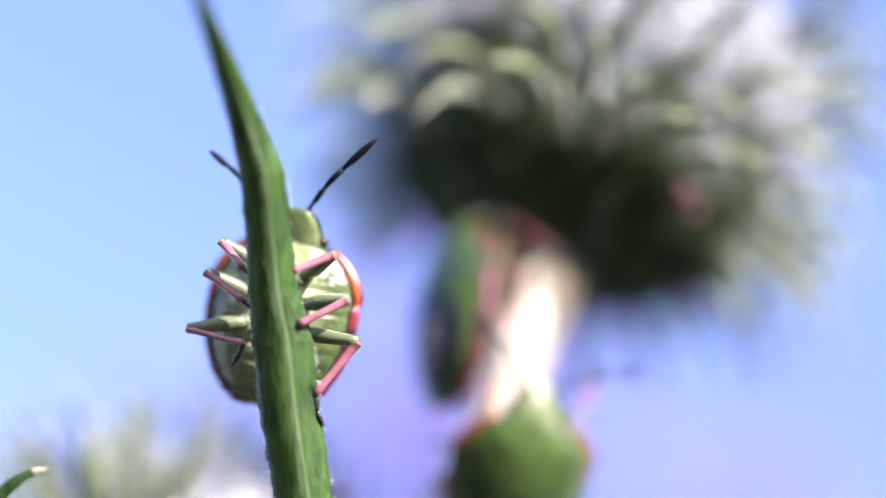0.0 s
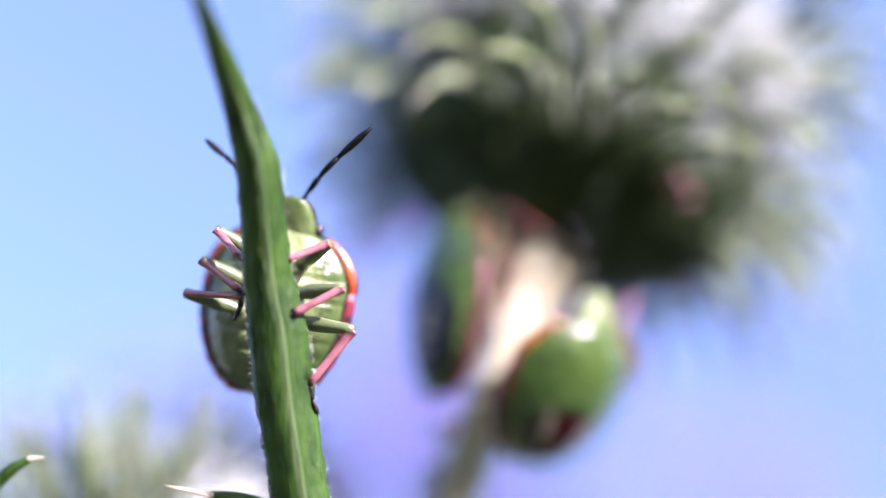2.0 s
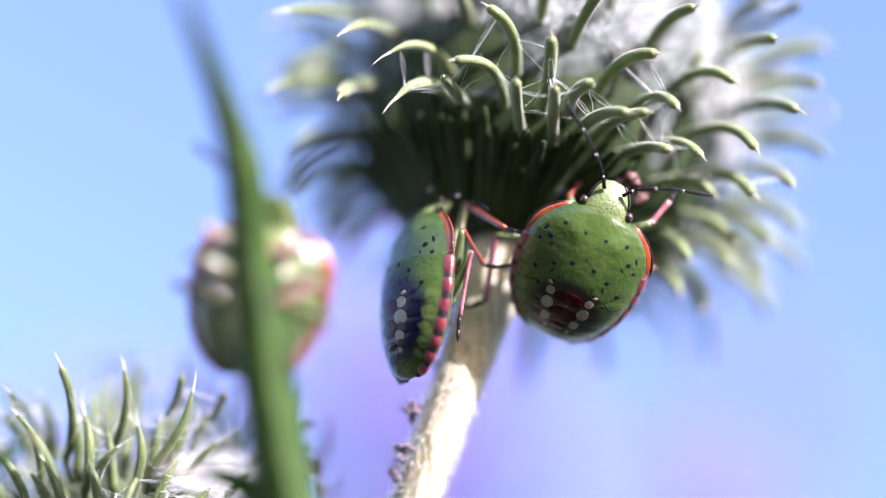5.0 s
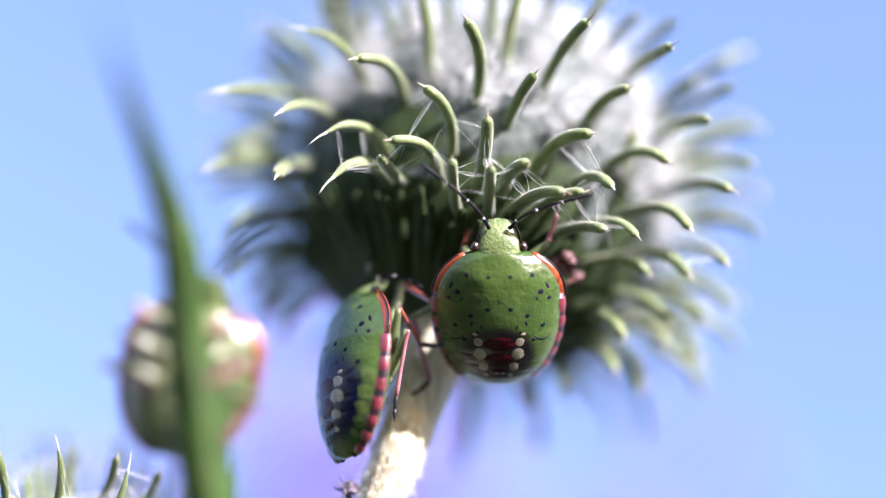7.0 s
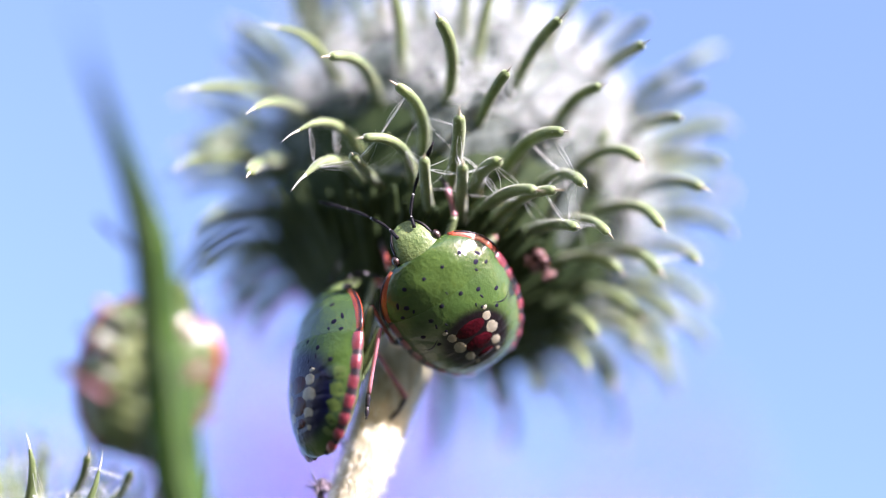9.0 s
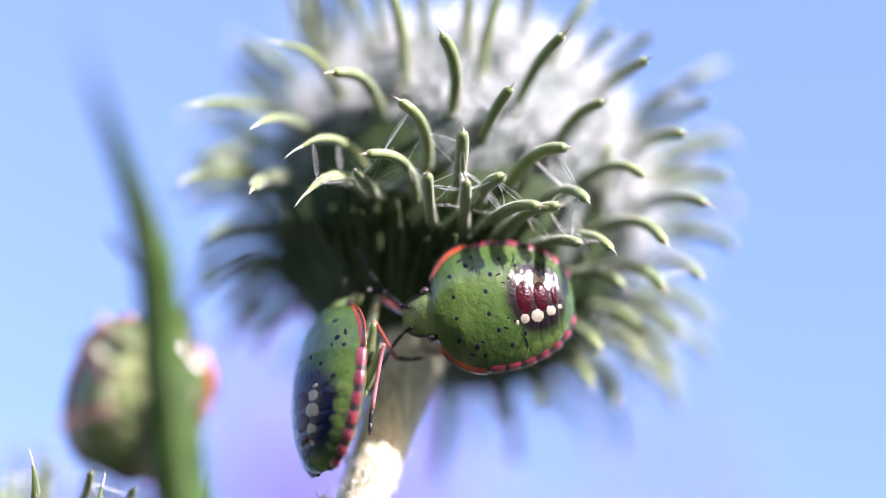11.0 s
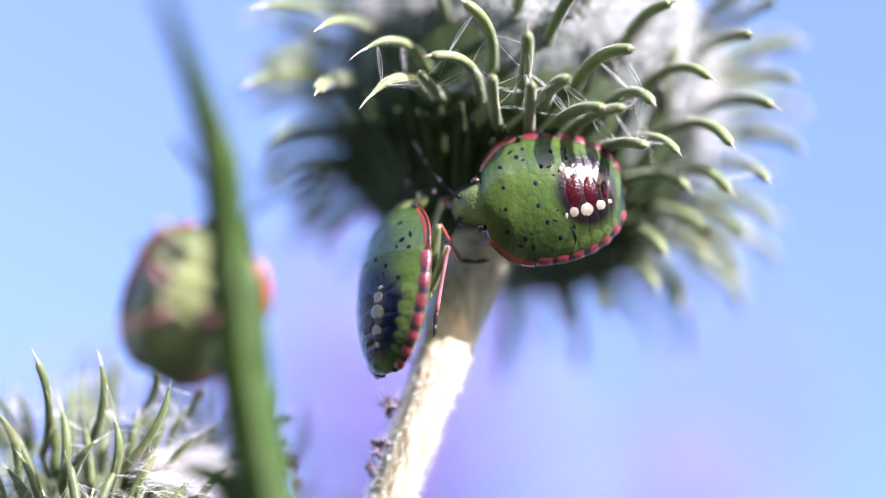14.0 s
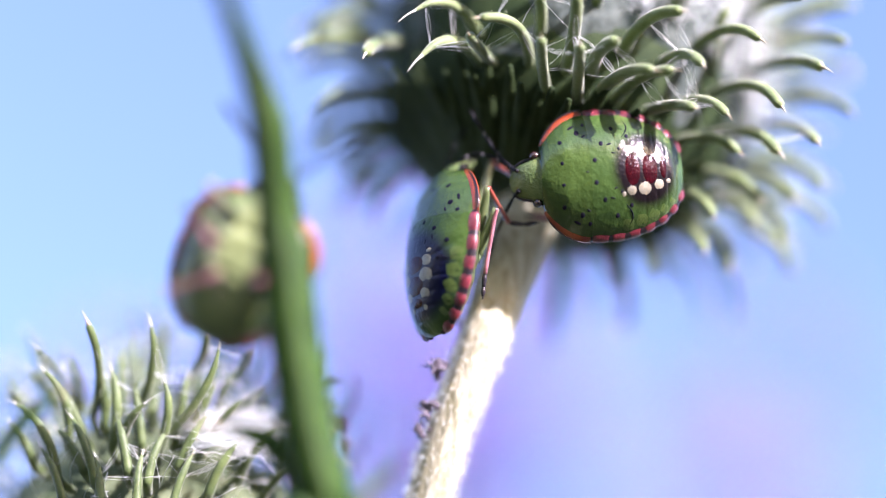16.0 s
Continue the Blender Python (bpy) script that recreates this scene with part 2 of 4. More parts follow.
def spot(cx, cy, rx, ry, lift=0.03, turn=0.0, height=top_height, sides=12, square=1.0):
    """A thin raised patch that follows the back."""
    verts, faces = [(cx, cy, height(cx, cy) + lift)], []
    for ring, (g, up) in enumerate(((0.75, 0.85), (1.0, -0.3))):
        for k in range(sides):
            a = 2 * math.pi * k / sides
            u = rx * g * math.copysign(abs(math.cos(a)) ** square, math.cos(a))
            v = ry * g * math.copysign(abs(math.sin(a)) ** square, math.sin(a))
            x, y = cx + u * math.cos(turn) - v * math.sin(turn), cy + u * math.sin(turn) + v * math.cos(turn)
            x = max(-half_width(y) * 0.985, min(half_width(y) * 0.985, x))
            verts.append((x, y, height(x, y) + lift * up))
    for k in range(sides):
        j = (k + 1) % sides
        faces += [(0, 1 + k, 1 + j), (1 + k, 1 + sides + k, 1 + sides + j, 1 + j)]
    return verts, faces


def rim_strip(y0, y1, side, out=0.165, inward=0.13, n=8, thick=1.0):
    """A plate of the rim between two stations, thick and rounded."""
    line = []
    for i in range(n):
        y = y0 + (y1 - y0) * i / (n - 1)
        g = math.sin(math.pi * (i + 0.5) / n) ** 0.32
        line.append((y, half_width(y), g))
    verts, faces = [], []
    for i, (y, w, g) in enumerate(line):
        e = 0.05
        slope = (half_width(min(y + e, 3.1)) - half_width(max(y - e, -3.62))) / (min(y + e, 3.1) - max(y - e, -3.62))
        nx, ny = 1 / math.hypot(1, slope), -slope / math.hypot(1, slope)
        for d, z in ((-inward * (.6 + .4 * g), 0.3 + 0.42 * inward), (-0.02, 0.27), (out * g, 0.07), (out * g * 0.9, -0.1), (-0.02, -0.2), (-inward, -0.26)):
            verts.append((side * (w + nx * d), y + ny * d, z * thick * (0.6 + 0.4 * g)))
    for i in range(n - 1):
        for k in range(5):
            a = i * 6 + k
            faces.append((a, a + 1, a + 7, a + 6))
    faces += [tuple(range(6)), tuple(range((n - 1) * 6, n * 6))]
    return verts, faces


RIM_CUTS = (0.95, 0.05, -0.75, -1.5, -2.2, -2.8, -3.25, -3.58)
DOTS = [(1.5, 2.2, .09), (.5, 2.2, .08), (1.9, 1.4, .11), (.52, .75, .09), (1.3, .38, .09), (2.02, -.2, .09), (1.6, -.85, .08), (.5, -.8, .06), (2.3, 1.05, .08), (1.0, -.4, .06)]
SPOTS = [(1.1, -.5, .13, .08), (.95, -.88, .23, .2), (.88, -1.5, .31, .29), (.7, -2.2, .24, .22), (.55, -2.68, .11, .1)]


def bug_parts():
    """The meshes that all the nymphs share."""
    k = {}
    k["abdomen"] = mesh_of("abdomen", *dome(-3.6, 0.96, top_height))
    k["pronotum"] = mesh_of("pronotum", *dome(0.93, 3.1, top_height, 48, shift=0.004))
    k["belly"] = mesh_of("belly", *dome(-3.6, 3.1, low_height, 80))
    k["belly"].transform(Matrix.Diagonal((0.935, 0.97, 1, 1)))
    head = []
    for y, w, zt, zb in ((2.7, 1.1, .5, -.5), (3.1, 1.1, .52, -.5), (3.45, .99, .52, -.42), (3.9, .86, .38, -.3), (4.25, .68, .2, -.2), (4.48, .43, .06, -.1), (4.58, .1, -.02, -.05)):
        for a in range(16):
            t = 2 * math.pi * a / 16
            z = (zt if math.sin(t) > 0 else -zb) * math.sin(t)
            groove = 0.05 * math.exp(-((abs(math.cos(t)) - 0.3) / 0.12) ** 2) if math.sin(t) > 0 else 0
            head.append((w * math.cos(t), y, z - groove))
    faces = [(i * 16 + a, i * 16 + (a + 1) % 16, (i + 1) * 16 + (a + 1) % 16, (i + 1) * 16 + a) for i in range(6) for a in range(16)]
    faces.append(tuple(range(96, 112)))
    k["head"] = mesh_of("head", head, faces)
    for s, n in ((1, "r"), (-1, "l")):
        k["eye" + n] = joined("eye", [ball((s * 1.1, 3.24, .1), (.21, .25, .24))])
        k["collar" + n] = mesh_of("shoulder_margin", *rim_strip(0.98, 2.97, s, 0.15, 0.12, 16, 0.62))
        k["rims" + n] = [mesh_of("margin_plate", *rim_strip(RIM_CUTS[i + 1] + 0.055, RIM_CUTS[i] - 0.055, s, 0.13, 0.2, 12, 0.85)) for i in range(7)]
        k["edge" + n] = mesh_of("dark_edge", *rim_strip(-3.58, 1.0, s, 0.105, 0.29, 40, 0.8))
        k["line" + n] = joined("head_line", [tube([(s * .98, 3.45, .12), (s * .88, 3.9, .1), (s * .7, 4.25, .06), (s * .43, 4.5, .03)], [.06, .065, .06, .03], 6, 4)])
        k["outline" + n] = joined("margin_outline", [tube([(s * (half_width(y) + .15), y, .05) for y in (.98, 1.4, 1.9, 2.3, 2.65, 2.9)], [.03, .05, .045, .04, .045, .03], 6, 4)])
        k["spots" + n] = [mesh_of("cream_spot", *spot(s * x, y, a * 1.0, b * 1.16, .014, s * (.3 + y * .25))) for x, y, a, b in SPOTS]
        k["limes" + n] = [mesh_of("pale_patch", *spot(s * (half_width(y) - .5), y, r * 1.05, r * 1.12, .006, -s * .25 * (y + .8), sides=16, square=.6)) for y, r in ((-.75, .26), (-1.4, .27), (-2.0, .25), (-2.5, .2), (-2.9, .15))]
    k["dots"] = joined("dots", [spot(s * x, y, r * 1.4, r * 1.2, .012, sides=8) for x, y, r in DOTS for s in (1, -1)] + [spot(0, 1.12, .04, .11, .012, sides=8), spot(2.2, 1.62, .07, .2, .012, .5, sides=8), spot(-2.2, 1.62, .07, .2, .012, -.5, sides=8)]
                      + [spot(s * x, y, a, b, .012, s * r, sides=8) for x, y, a, b, r in ((1.25, .02, .05, .14, .3), (.82, -.12, .04, .11, -.3), (1.72, 1.12, .06, .12, .6)) for s in (1, -1)]
                      + [tube([(s * x, y, top_height(x, y) - .005) for x, y in ((1.55, -.62), (1.85, -.85), (2.15, -.93), (2.45, -.78))], [.012, .035, .03, .012], 6, 4) for s in (1, -1)])
    k["maroon"] = [mesh_of("maroon_plate", *spot(0, y, a, b, .035, sides=18)) for y, a, b in ((-.95, .8, .38), (-1.78, .74, .4), (-2.45, .46, .18))]
    k["pits"] = joined("pits", [spot(s * x, y, .05, .05, .02, 0, lambda a, b: low_height(a, b) - .03, 8) for x, y in ((1.7, 1.9), (1.8, 1.0), (2.0, .1), (2.1, -.8), (2.0, -1.6), (1.6, -2.3)) for s in (1, -1)])
    return k


SHARED = bug_parts()
HIPS = {"front": (0.95, 1.9, -1.05), "middle": (1.1, 0.75, -1.2), "hind": (1.05, -0.35, -1.2)}


def leg(bug, hip, knee, ankle, toe, shin=None, thick=1.0):
    """A leg with its hip at its own origin: thigh, shin and foot."""
    h = Vector(hip)
    k, a, t = Vector(knee) - h, Vector(ankle) - h, Vector(toe) - h
    shin = shin or SHIN
    ob = part("leg", joined("leg", [ball((0, 0, .12), (.3, .34, .26), 6, 10), tube([(0, 0, 0), k * 0.5, k], [.17 * thick, .25 * thick, .2 * thick, .16 * thick], 10, 4)]), THIGH, bug, "", Matrix.Translation(h * MM))
    shank = part("tibia", joined("tibia", [tube([k * 1.0, k * 0.97 + a * 0.03, (k + a) / 2, a], [.12 * thick, .17 * thick, .13 * thick, .12 * thick, .15 * thick], 8, 4, 0.75)]), shin, ob, "pink ridged shin")
    mid = (a + t) / 2 + (t - a).length * 0.08 * (a - k).normalized()
    foot = part("tarsus", joined("tarsus", [tube([a, (a * 2 + mid) / 3, mid], [.09, .13, .1], 8, 3), tube([mid, (mid + t) / 2, t], [.08, .12, .07], 8, 3),
         tube([t, t + (t - a).normalized() * .15 + Vector((.08, 0, 0))], [.04, .015], 6, 1), tube([t, t + (t - a).normalized() * .15 - Vector((.08, 0, 0))], [.04, .015], 6, 1)]), BLACK, ob, "dark clawed foot")
    return ob, (shank, foot, k)


def feeler(bug, points, thick=1.0):
    """An antenna in four dark segments with pale joints between them."""
    base = Vector(points[0])
    line = smooth_line(points, 8)
    cuts = [0, int(len(line) * .2), int(len(line) * .5), int(len(line) * .75), len(line) - 1]
    ob = part("antenna", joined("antenna", [tube([p - base for p in line[cuts[0]:cuts[1] + 1]], [.1, .085, .08], 8, 1)]), FEELER, bug, "", Matrix.Translation(base * MM))
    for i in range(1, 4):
        seg = [p - base for p in line[cuts[i]:cuts[i + 1] + 1]]
        part("antenna_segment", joined("antenna_segment", [tube(seg, [r * thick for r in ([.05, .08, .095, .085] if i < 3 else [.06, .11, .11, .05])], 8, 1)]), FEELER, ob)
        part("antenna_joint", joined("antenna_joint", [ball(seg[0], (.065, .065, .065), 5, 8)]), JOINT, ob, "pale ring")
    return ob


def longer(me, g):
    """A copy of a mesh, drawn out along the body."""
    out = me.copy()
    out.transform(Matrix.Diagonal((1, g, 1, 1)))
    return out


def bug(name, label, m, legs, feelers, group="shield bug nymphs", length=1.0, nod=0.0, back=None, thick=0.85, stout=1.0):
    """A nymph: y is its head's way, z its back."""
    BUG = dict(SHARED)
    if length != 1:
        for k, v in SHARED.items():
            if k == "head" or k[:-1] in ("eye", "line"):
                BUG[k] = v.copy()
                BUG[k].transform(Matrix.Translation((0, 3.0 * (length - 1) * MM, 0)))
            else:
                BUG[k] = [longer(e, length) for e in v] if isinstance(v, list) else longer(v, length)
                if k[:-1] == "spots":
                    for e in BUG[k]:
                        c = e.vertices[0].co.copy()
                        e.transform(Matrix.Translation(c) @ Matrix.Diagonal((1.4, 1.02, 1.4, 1)) @ Matrix.Translation(-c))
    if back:
        BUG["abdomen"] = BUG["abdomen"].copy()
        BUG["abdomen"].materials.clear()
    b = thing(name, label, "insect", m, group)
    part("abdomen", BUG["abdomen"], back or SHELL, b, "glossy green back with a dark blotch")
    part("pronotum", BUG["pronotum"], PRONOTUM, b)
    part("belly", BUG["belly"], BELLY, b, "pale green segmented belly")
    tip = pose(0, 3.0 * length * MM, 0, 0, 0, 0) @ pose(0, 0, 0, -nod, 0, 0) @ pose(0, -3.0 * length * MM, 0, 0, 0, 0)
    part("head", BUG["head"], SKULL, b, "", tip)
    for n in "lr":
        part("eye", BUG["eye" + n], EYE_BALL, b, "", tip)
        part("shoulder_margin", BUG["collar" + n], ORANGE, b, "orange-red rim of the pronotum")
        part("dark_edge", BUG["edge" + n], BLACK, b)
        part("head_line", BUG["line" + n], BLACK, b, "", tip)
        part("margin_outline", BUG["outline" + n], BLACK, b)
        for me in BUG["rims" + n]:
            part("margin_plate", me, PINK, b)
        for me in BUG["spots" + n]:
            part("cream_spot", me, CREAM, b)
        for me in BUG["limes" + n]:
            part("pale_patch", me, LIME, b)
    for me in BUG["maroon"]:
        part("maroon_plate", me, MAROON, b)
    part("black_dots", BUG["dots"], DOT, b)
    part("belly_pits", BUG["pits"], BLACK, b)
    made = {}
    for key, (knee, ankle, toe, *rest) in legs.items():
        row, s = key[:-2], (1 if key.endswith("r") else -1)
        x, y, z = HIPS[row]
        made[key], made[key + "_knee"] = leg(b, (s * x, y, z), knee, ankle, toe, *rest, thick=stout)
    for i, pts in enumerate(feelers):
        made["feeler", i] = feeler(b, pts, thick)
    return b, made


# ---- plant parts ----
def head_matrix(p, n, axis):
    z = n.normalized()
    y = (axis - z * axis.dot(z)).normalized()
    return Matrix.Translation(p * MM) @ Matrix((y.cross(z), y, z)).transposed().to_4x4()


def bract_mesh(rng, lean, hook, length, fat, wave=0.3):
    """A bract: it leaves the head leaning to the crown by lean degrees from upright, then bends out and hooks down."""
    pts, p, a = [], Vector((0, 0, 0)), lean
    n = 9
    wob = rng.uniform(-6, 6) if wave < .5 else rng.choice((-1, 1)) * rng.uniform(14, 40)
    for i in range(n):
        pts.append(p.copy())
        u = i / (n - 1)
        a -= hook / (n - 1) * (0.4 + 1.9 * u * u)
        p = p + Vector((math.sin(radians(wob)) * wave * math.sin(u * 4.2), math.sin(radians(a)), math.cos(radians(a)))) * (length / (n - 1))
    body = tube(pts, [fat * .56, fat * .5, fat * .47, fat * .47, fat * .46, fat * .4, fat * .24], 9, 3, 0.85)
    d = (pts[-1] - pts[-2]).normalized()
    tip = tube([pts[-1] - d * .05, pts[-1] + d * length * .05, pts[-1] + d * length * (.05 + .1 * rng.random()) + Vector((0, -.15, -.1))], [fat * .23, fat * .1, .008], 6, 3)
    line = smooth_line(pts, 3)
    fuzz = []
    for i in range(90):
        k = rng.randrange(2, len(line) - 1)
        d = Vector((rng.gauss(0, 1), rng.gauss(0, 1), rng.gauss(0, .4))).normalized()
        q = line[k] + d * fat * .36
        fuzz.append(tube([q, q + d * rng.uniform(.1, .22) + Vector((0, 0, .06))], [.011, .004], 3, 1))
    return joined("bract", [body] + fuzz), joined("bract_spine", [tip]), pts


def px(x, y, depth=0.0):
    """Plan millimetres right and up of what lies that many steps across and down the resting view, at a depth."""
    g = (depth - EYE) / REACH
    return ((x - 784) * g, depth, (441 - y) * g)


def seat(x, y, centre, radius):
    """Where the line of sight through a place of the resting view meets a ball, or passes it nearest."""
    eye, way = Vector((0, EYE, 0)), (Vector(px(x, y, 0)) - Vector((0, EYE, 0))).normalized()
    to = centre - eye
    along = to.dot(way)
    gap = radius ** 2 - (to.length_squared - along ** 2)
    return eye + way * (along - math.sqrt(max(gap, 0)))


def set_bracts(head, centre, radius, rows, fat, mat, seed, spine=.2, wide=False):
    """Single bracts from root to tip in the resting view: root x, y, tip x, y, the tip's depth, and the bow of the back (positive to the left of its way)."""
    rng = random.Random(seed)
    back = (head.matrix_world.inverted() @ BASE)
    ends = []
    for x0, y0, x1, y1, depth, bow in rows:
        p, q = seat(x0, y0, centre, radius), Vector(px(x1, y1, depth))
        way = q - p
        span = Vector((way.x, 0, way.z)).length
        left = Vector((-way.z, 0, way.x)).normalized()
        knee = p + way * .62 + left * bow * span * 1.35 + Vector((0, -.12 * span, 0))
        root = p + (centre - p).normalized() * 1.2
        line = [root]
        for i in range(9):
            u = i / 8
            line.append(p * (1 - u) ** 2 + knee * (2 * u * (1 - u)) + q * u * u)
        line = [back @ (v * MM) / MM for v in line]
        base = line[1].copy()
        line = [v - base for v in line]
        k = fat * rng.uniform(.9, 1.1)
        full = smooth_line(line, 3)
        fuzz = []
        for i in range(130):
            c = full[rng.randrange(3, len(full) - 1)]
            d = Vector((rng.gauss(0, 1), rng.gauss(0, 1), rng.gauss(0, 1))).normalized()
            fuzz.append(tube([c + d * k * .36, c + d * (k * .4 + rng.uniform(.08, .2))], [.011, .004], 3, 1))
        d = (line[-1] - line[-2]).normalized()
        turn = d - (line[-3] - line[-5]).normalized()
        drawn = x1 < 620 and rng.random() < .85                         # the drawn-out, silvery tips of the shaded side
        taper = [.5, .5, .49, .48, .47, .46, .43, .37, .28, .16] if drawn else [.47, .47, .46, .45, .45, .45, .45, .45, .45, .43]
        o = part("bract", joined("bract", [tube(line + [line[-1] + d * k * taper[-1] * g for g in (.5, .85, 1.05)], [k * r for r in taper + [taper[-1] * g for g in (.86, .5, .1)]], 10, 3, .85)] + fuzz), mat, head, "", Matrix.Translation(base * MM))
        long = way.length * spine * rng.uniform(.6, 1.2) * (1 if drawn else .7 if wide else .6)
        at = line[-1] + d * k * taper[-1] * .7
        part("bract_spine", joined("bract_spine", [tube([at, at + d * long * .5, at + d * long + turn * long * .25], [k * taper[-1] * (.8 if drawn else .6 if wide else .3), k * .07, .008], 7, 3)]), SILVER_TIP if drawn else BRACT_TIP, o)
        ends += [line[5] + base, line[8] + base]
    return ends


def burr(name, label, m, seed, radius, squash, count, group, bend=1.0, hairs=24000, fat=.63, clear=None, top=0.86, leans=(58, 54, 40, 20, 38), hooks=(60, 82, 68, 30, 78), core=None, band=1, wave=0.3, skin=None, apart=.132, bare=None, tiers=(), fill=1.0):
    """A woolly burr head: wool-covered ball, hooked bracts in spirals, wool and cobweb threads; local z is its axis."""
    rng = random.Random(seed)
    b = thing(name, label, "flower head", m, group)
    # The core's dark colour carries the shade between hairs and bracts.
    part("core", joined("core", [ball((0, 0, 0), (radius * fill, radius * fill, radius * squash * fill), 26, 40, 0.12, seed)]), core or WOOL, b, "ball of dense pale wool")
    # Base and scales: green parts with the underside's shade put into their colour.
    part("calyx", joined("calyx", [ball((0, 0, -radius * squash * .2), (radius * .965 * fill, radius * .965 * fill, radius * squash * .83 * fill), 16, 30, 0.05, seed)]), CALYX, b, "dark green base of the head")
    scale_mesh = []
    for v in range(3):
        line = []
        for th in (6, 20, 34, 48, 60):
            t = radians(th)
            r = radius * (1.0 + (0.03, 0.04, 0.05, 0.07, 0.11 + .04 * v)[(6, 20, 34, 48, 60).index(th)])
            line.append((r * math.sin(t), 0, -r * squash * math.cos(t) - (0.2 if th < 10 else 0)))
        scale_mesh.append(joined("base_scale", [tube(line, [.3, .42, .42, .38, .14], 8, 4, 0.6, side=(0, 1, 0))]))
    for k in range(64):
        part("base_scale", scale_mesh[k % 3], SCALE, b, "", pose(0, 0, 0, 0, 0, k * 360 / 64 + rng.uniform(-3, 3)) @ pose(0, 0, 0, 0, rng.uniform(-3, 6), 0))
    kinds = {}
    to_plan = m.to_3x3()
    for zone_i in range(5):
        for v in range(4):
            lean = leans[zone_i] + rng.uniform(-6, 6)
            hook = (hooks[zone_i] + rng.uniform(-22, 28)) * bend
            length = (6.6, 6.2, 5.8, 5.6, 5.6)[zone_i] * rng.uniform(.88, 1.1)
            kinds[zone_i, v] = bract_mesh(rng, lean, hook, length, fat, wave)
    threads, ends, roots = [], [], []
    for i in range(count):
        f = (i + .5) / max(1, count - band)
        low = i % 6 == 0
        z = -math.cos(radians(22)) + f * (0.50 if low else math.cos(radians(22)) + top)
        a = i * 2.399963 + rng.uniform(-.09, .09)
        if i >= count - band:
            low, z = False, -.52 + .48 * (i - count + band + .5) / band
        s = math.sqrt(max(0, 1 - z * z))
        d = Vector((s * math.cos(a), s * math.sin(a), z))
        p = Vector((d.x * radius, d.y * radius, d.z * radius * squash)) * (1.0 if z < -.36 else .95)
        if any((p - o).length < radius * apart for o in roots):
            continue
        roots.append(p)
        at = m @ (p * MM) / MM
        if bare is not None and (to_plan @ d).y < -bare and 441 - at.z * REACH / (at.y - EYE) > -60:
            continue                                                    # the side of the singly set bracts
        n = Vector((d.x, d.y, d.z / squash))
        free = clear is None or (to_plan @ d).dot(Vector(clear).normalized()) < .35
        zi = 4 if low and free else 0 if z < -.62 else 1 if z < -.15 else 2 if z < .45 else 3
        if clear is not None and z < -.5 and (to_plan @ d).dot(Vector(clear).normalized()) > .93:
            continue
        hug = clear is not None and z < -.4 and (to_plan @ d).dot(Vector(clear).normalized()) > .6
        body, tip, pts = kinds[zi, rng.randrange(4)]
        q = head_matrix(p, n, Vector((0, 0, 1))) @ pose(0, 0, 0, rng.uniform(-9, 9), rng.uniform(-9, 9), rng.uniform(-16, 16)) @ Matrix.Scale(rng.uniform(.9, 1.1) * (.72 if hug else 1), 4)
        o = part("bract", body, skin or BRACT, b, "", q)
        part("bract_spine", tip, BRACT_TIP, o)
        ends.append(q @ (Vector(pts[rng.randrange(3, 8)]) * MM) / MM)
    for tier, rows in enumerate(tiers):
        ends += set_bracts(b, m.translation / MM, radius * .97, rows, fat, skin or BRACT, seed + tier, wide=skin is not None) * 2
    wool = []
    for i in range(hairs):
        z = 1 - 1.06 * rng.random()
        a = rng.uniform(0, 2 * math.pi)
        s = math.sqrt(1 - z * z)
        d = Vector((s * math.cos(a), s * math.sin(a), z))
        p = Vector((d.x, d.y, d.z * squash)) * radius * .99
        if noise.noise(p * .55) < -.08:
            continue                                                    # gaps between the tufts
        side = Vector((rng.gauss(0, 1), rng.gauss(0, 1), rng.gauss(0, 1))).normalized()
        l = rng.uniform(.4, 1.5)
        wool.append(tube([p, p + (d + side * .7) * l * .5, p + (d * .55 + side * 1.1) * l], [.015, .012, .007], 3, 2))
    tagged(part("wool", joined("wool", wool), THREAD, b, "loose white wool hairs"), kind="stuff")
    for i in range(1300):
        p = ends[rng.randrange(len(ends))]
        near = [e for e in sorted(ends, key=lambda e: (e - p).length) if .1 < (e - p).length < 2.6][:7]
        if not near:
            continue
        q = near[rng.randrange(len(near))]
        mid = (p + q) / 2 + Vector((rng.gauss(0, .1), rng.gauss(0, .1), rng.gauss(0, .1)))
        threads.append(tube([p, mid, q], [.007, .005, .007], 3, 3))
    tagged(part("cobweb", joined("cobweb", threads), THREAD, b, "fine white cobweb threads"), kind="stuff")
    return b, ends


def root_below(p, lean=(0, 0)):
    """Where a stem that leaves p (plan millimetres) reaches the ground, and a place on its way there."""
    w = BASE @ (Vector(p) * MM)
    back = BASE.inverted()
    g = back @ Vector((w.x + lean[0] * MM, w.y + lean[1] * MM, -0.01)) / MM
    return g, back @ Vector((w.x + lean[0] * .45 * MM, w.y + lean[1] * .45 * MM, w.z * .5)) / MM


def close(x, y, depth):
    """The same for the view of the opening, in which the camera stands a little nearer."""
    g = (depth - EYE - NEAR) / REACH
    return ((x - 784 - 183) * g, depth, (441 - 139 - y) * g)


# ---- ground ----
part("ground", mesh_of("ground", [(-400000, -400000, 0), (400000, -400000, 0), (400000, 400000, 0), (-400000, 400000, 0)], [(0, 1, 2, 3)]), SOIL)
tagged(bpy.data.objects["ground"], "dark meadow soil under the plants", "ground", kind="structure")

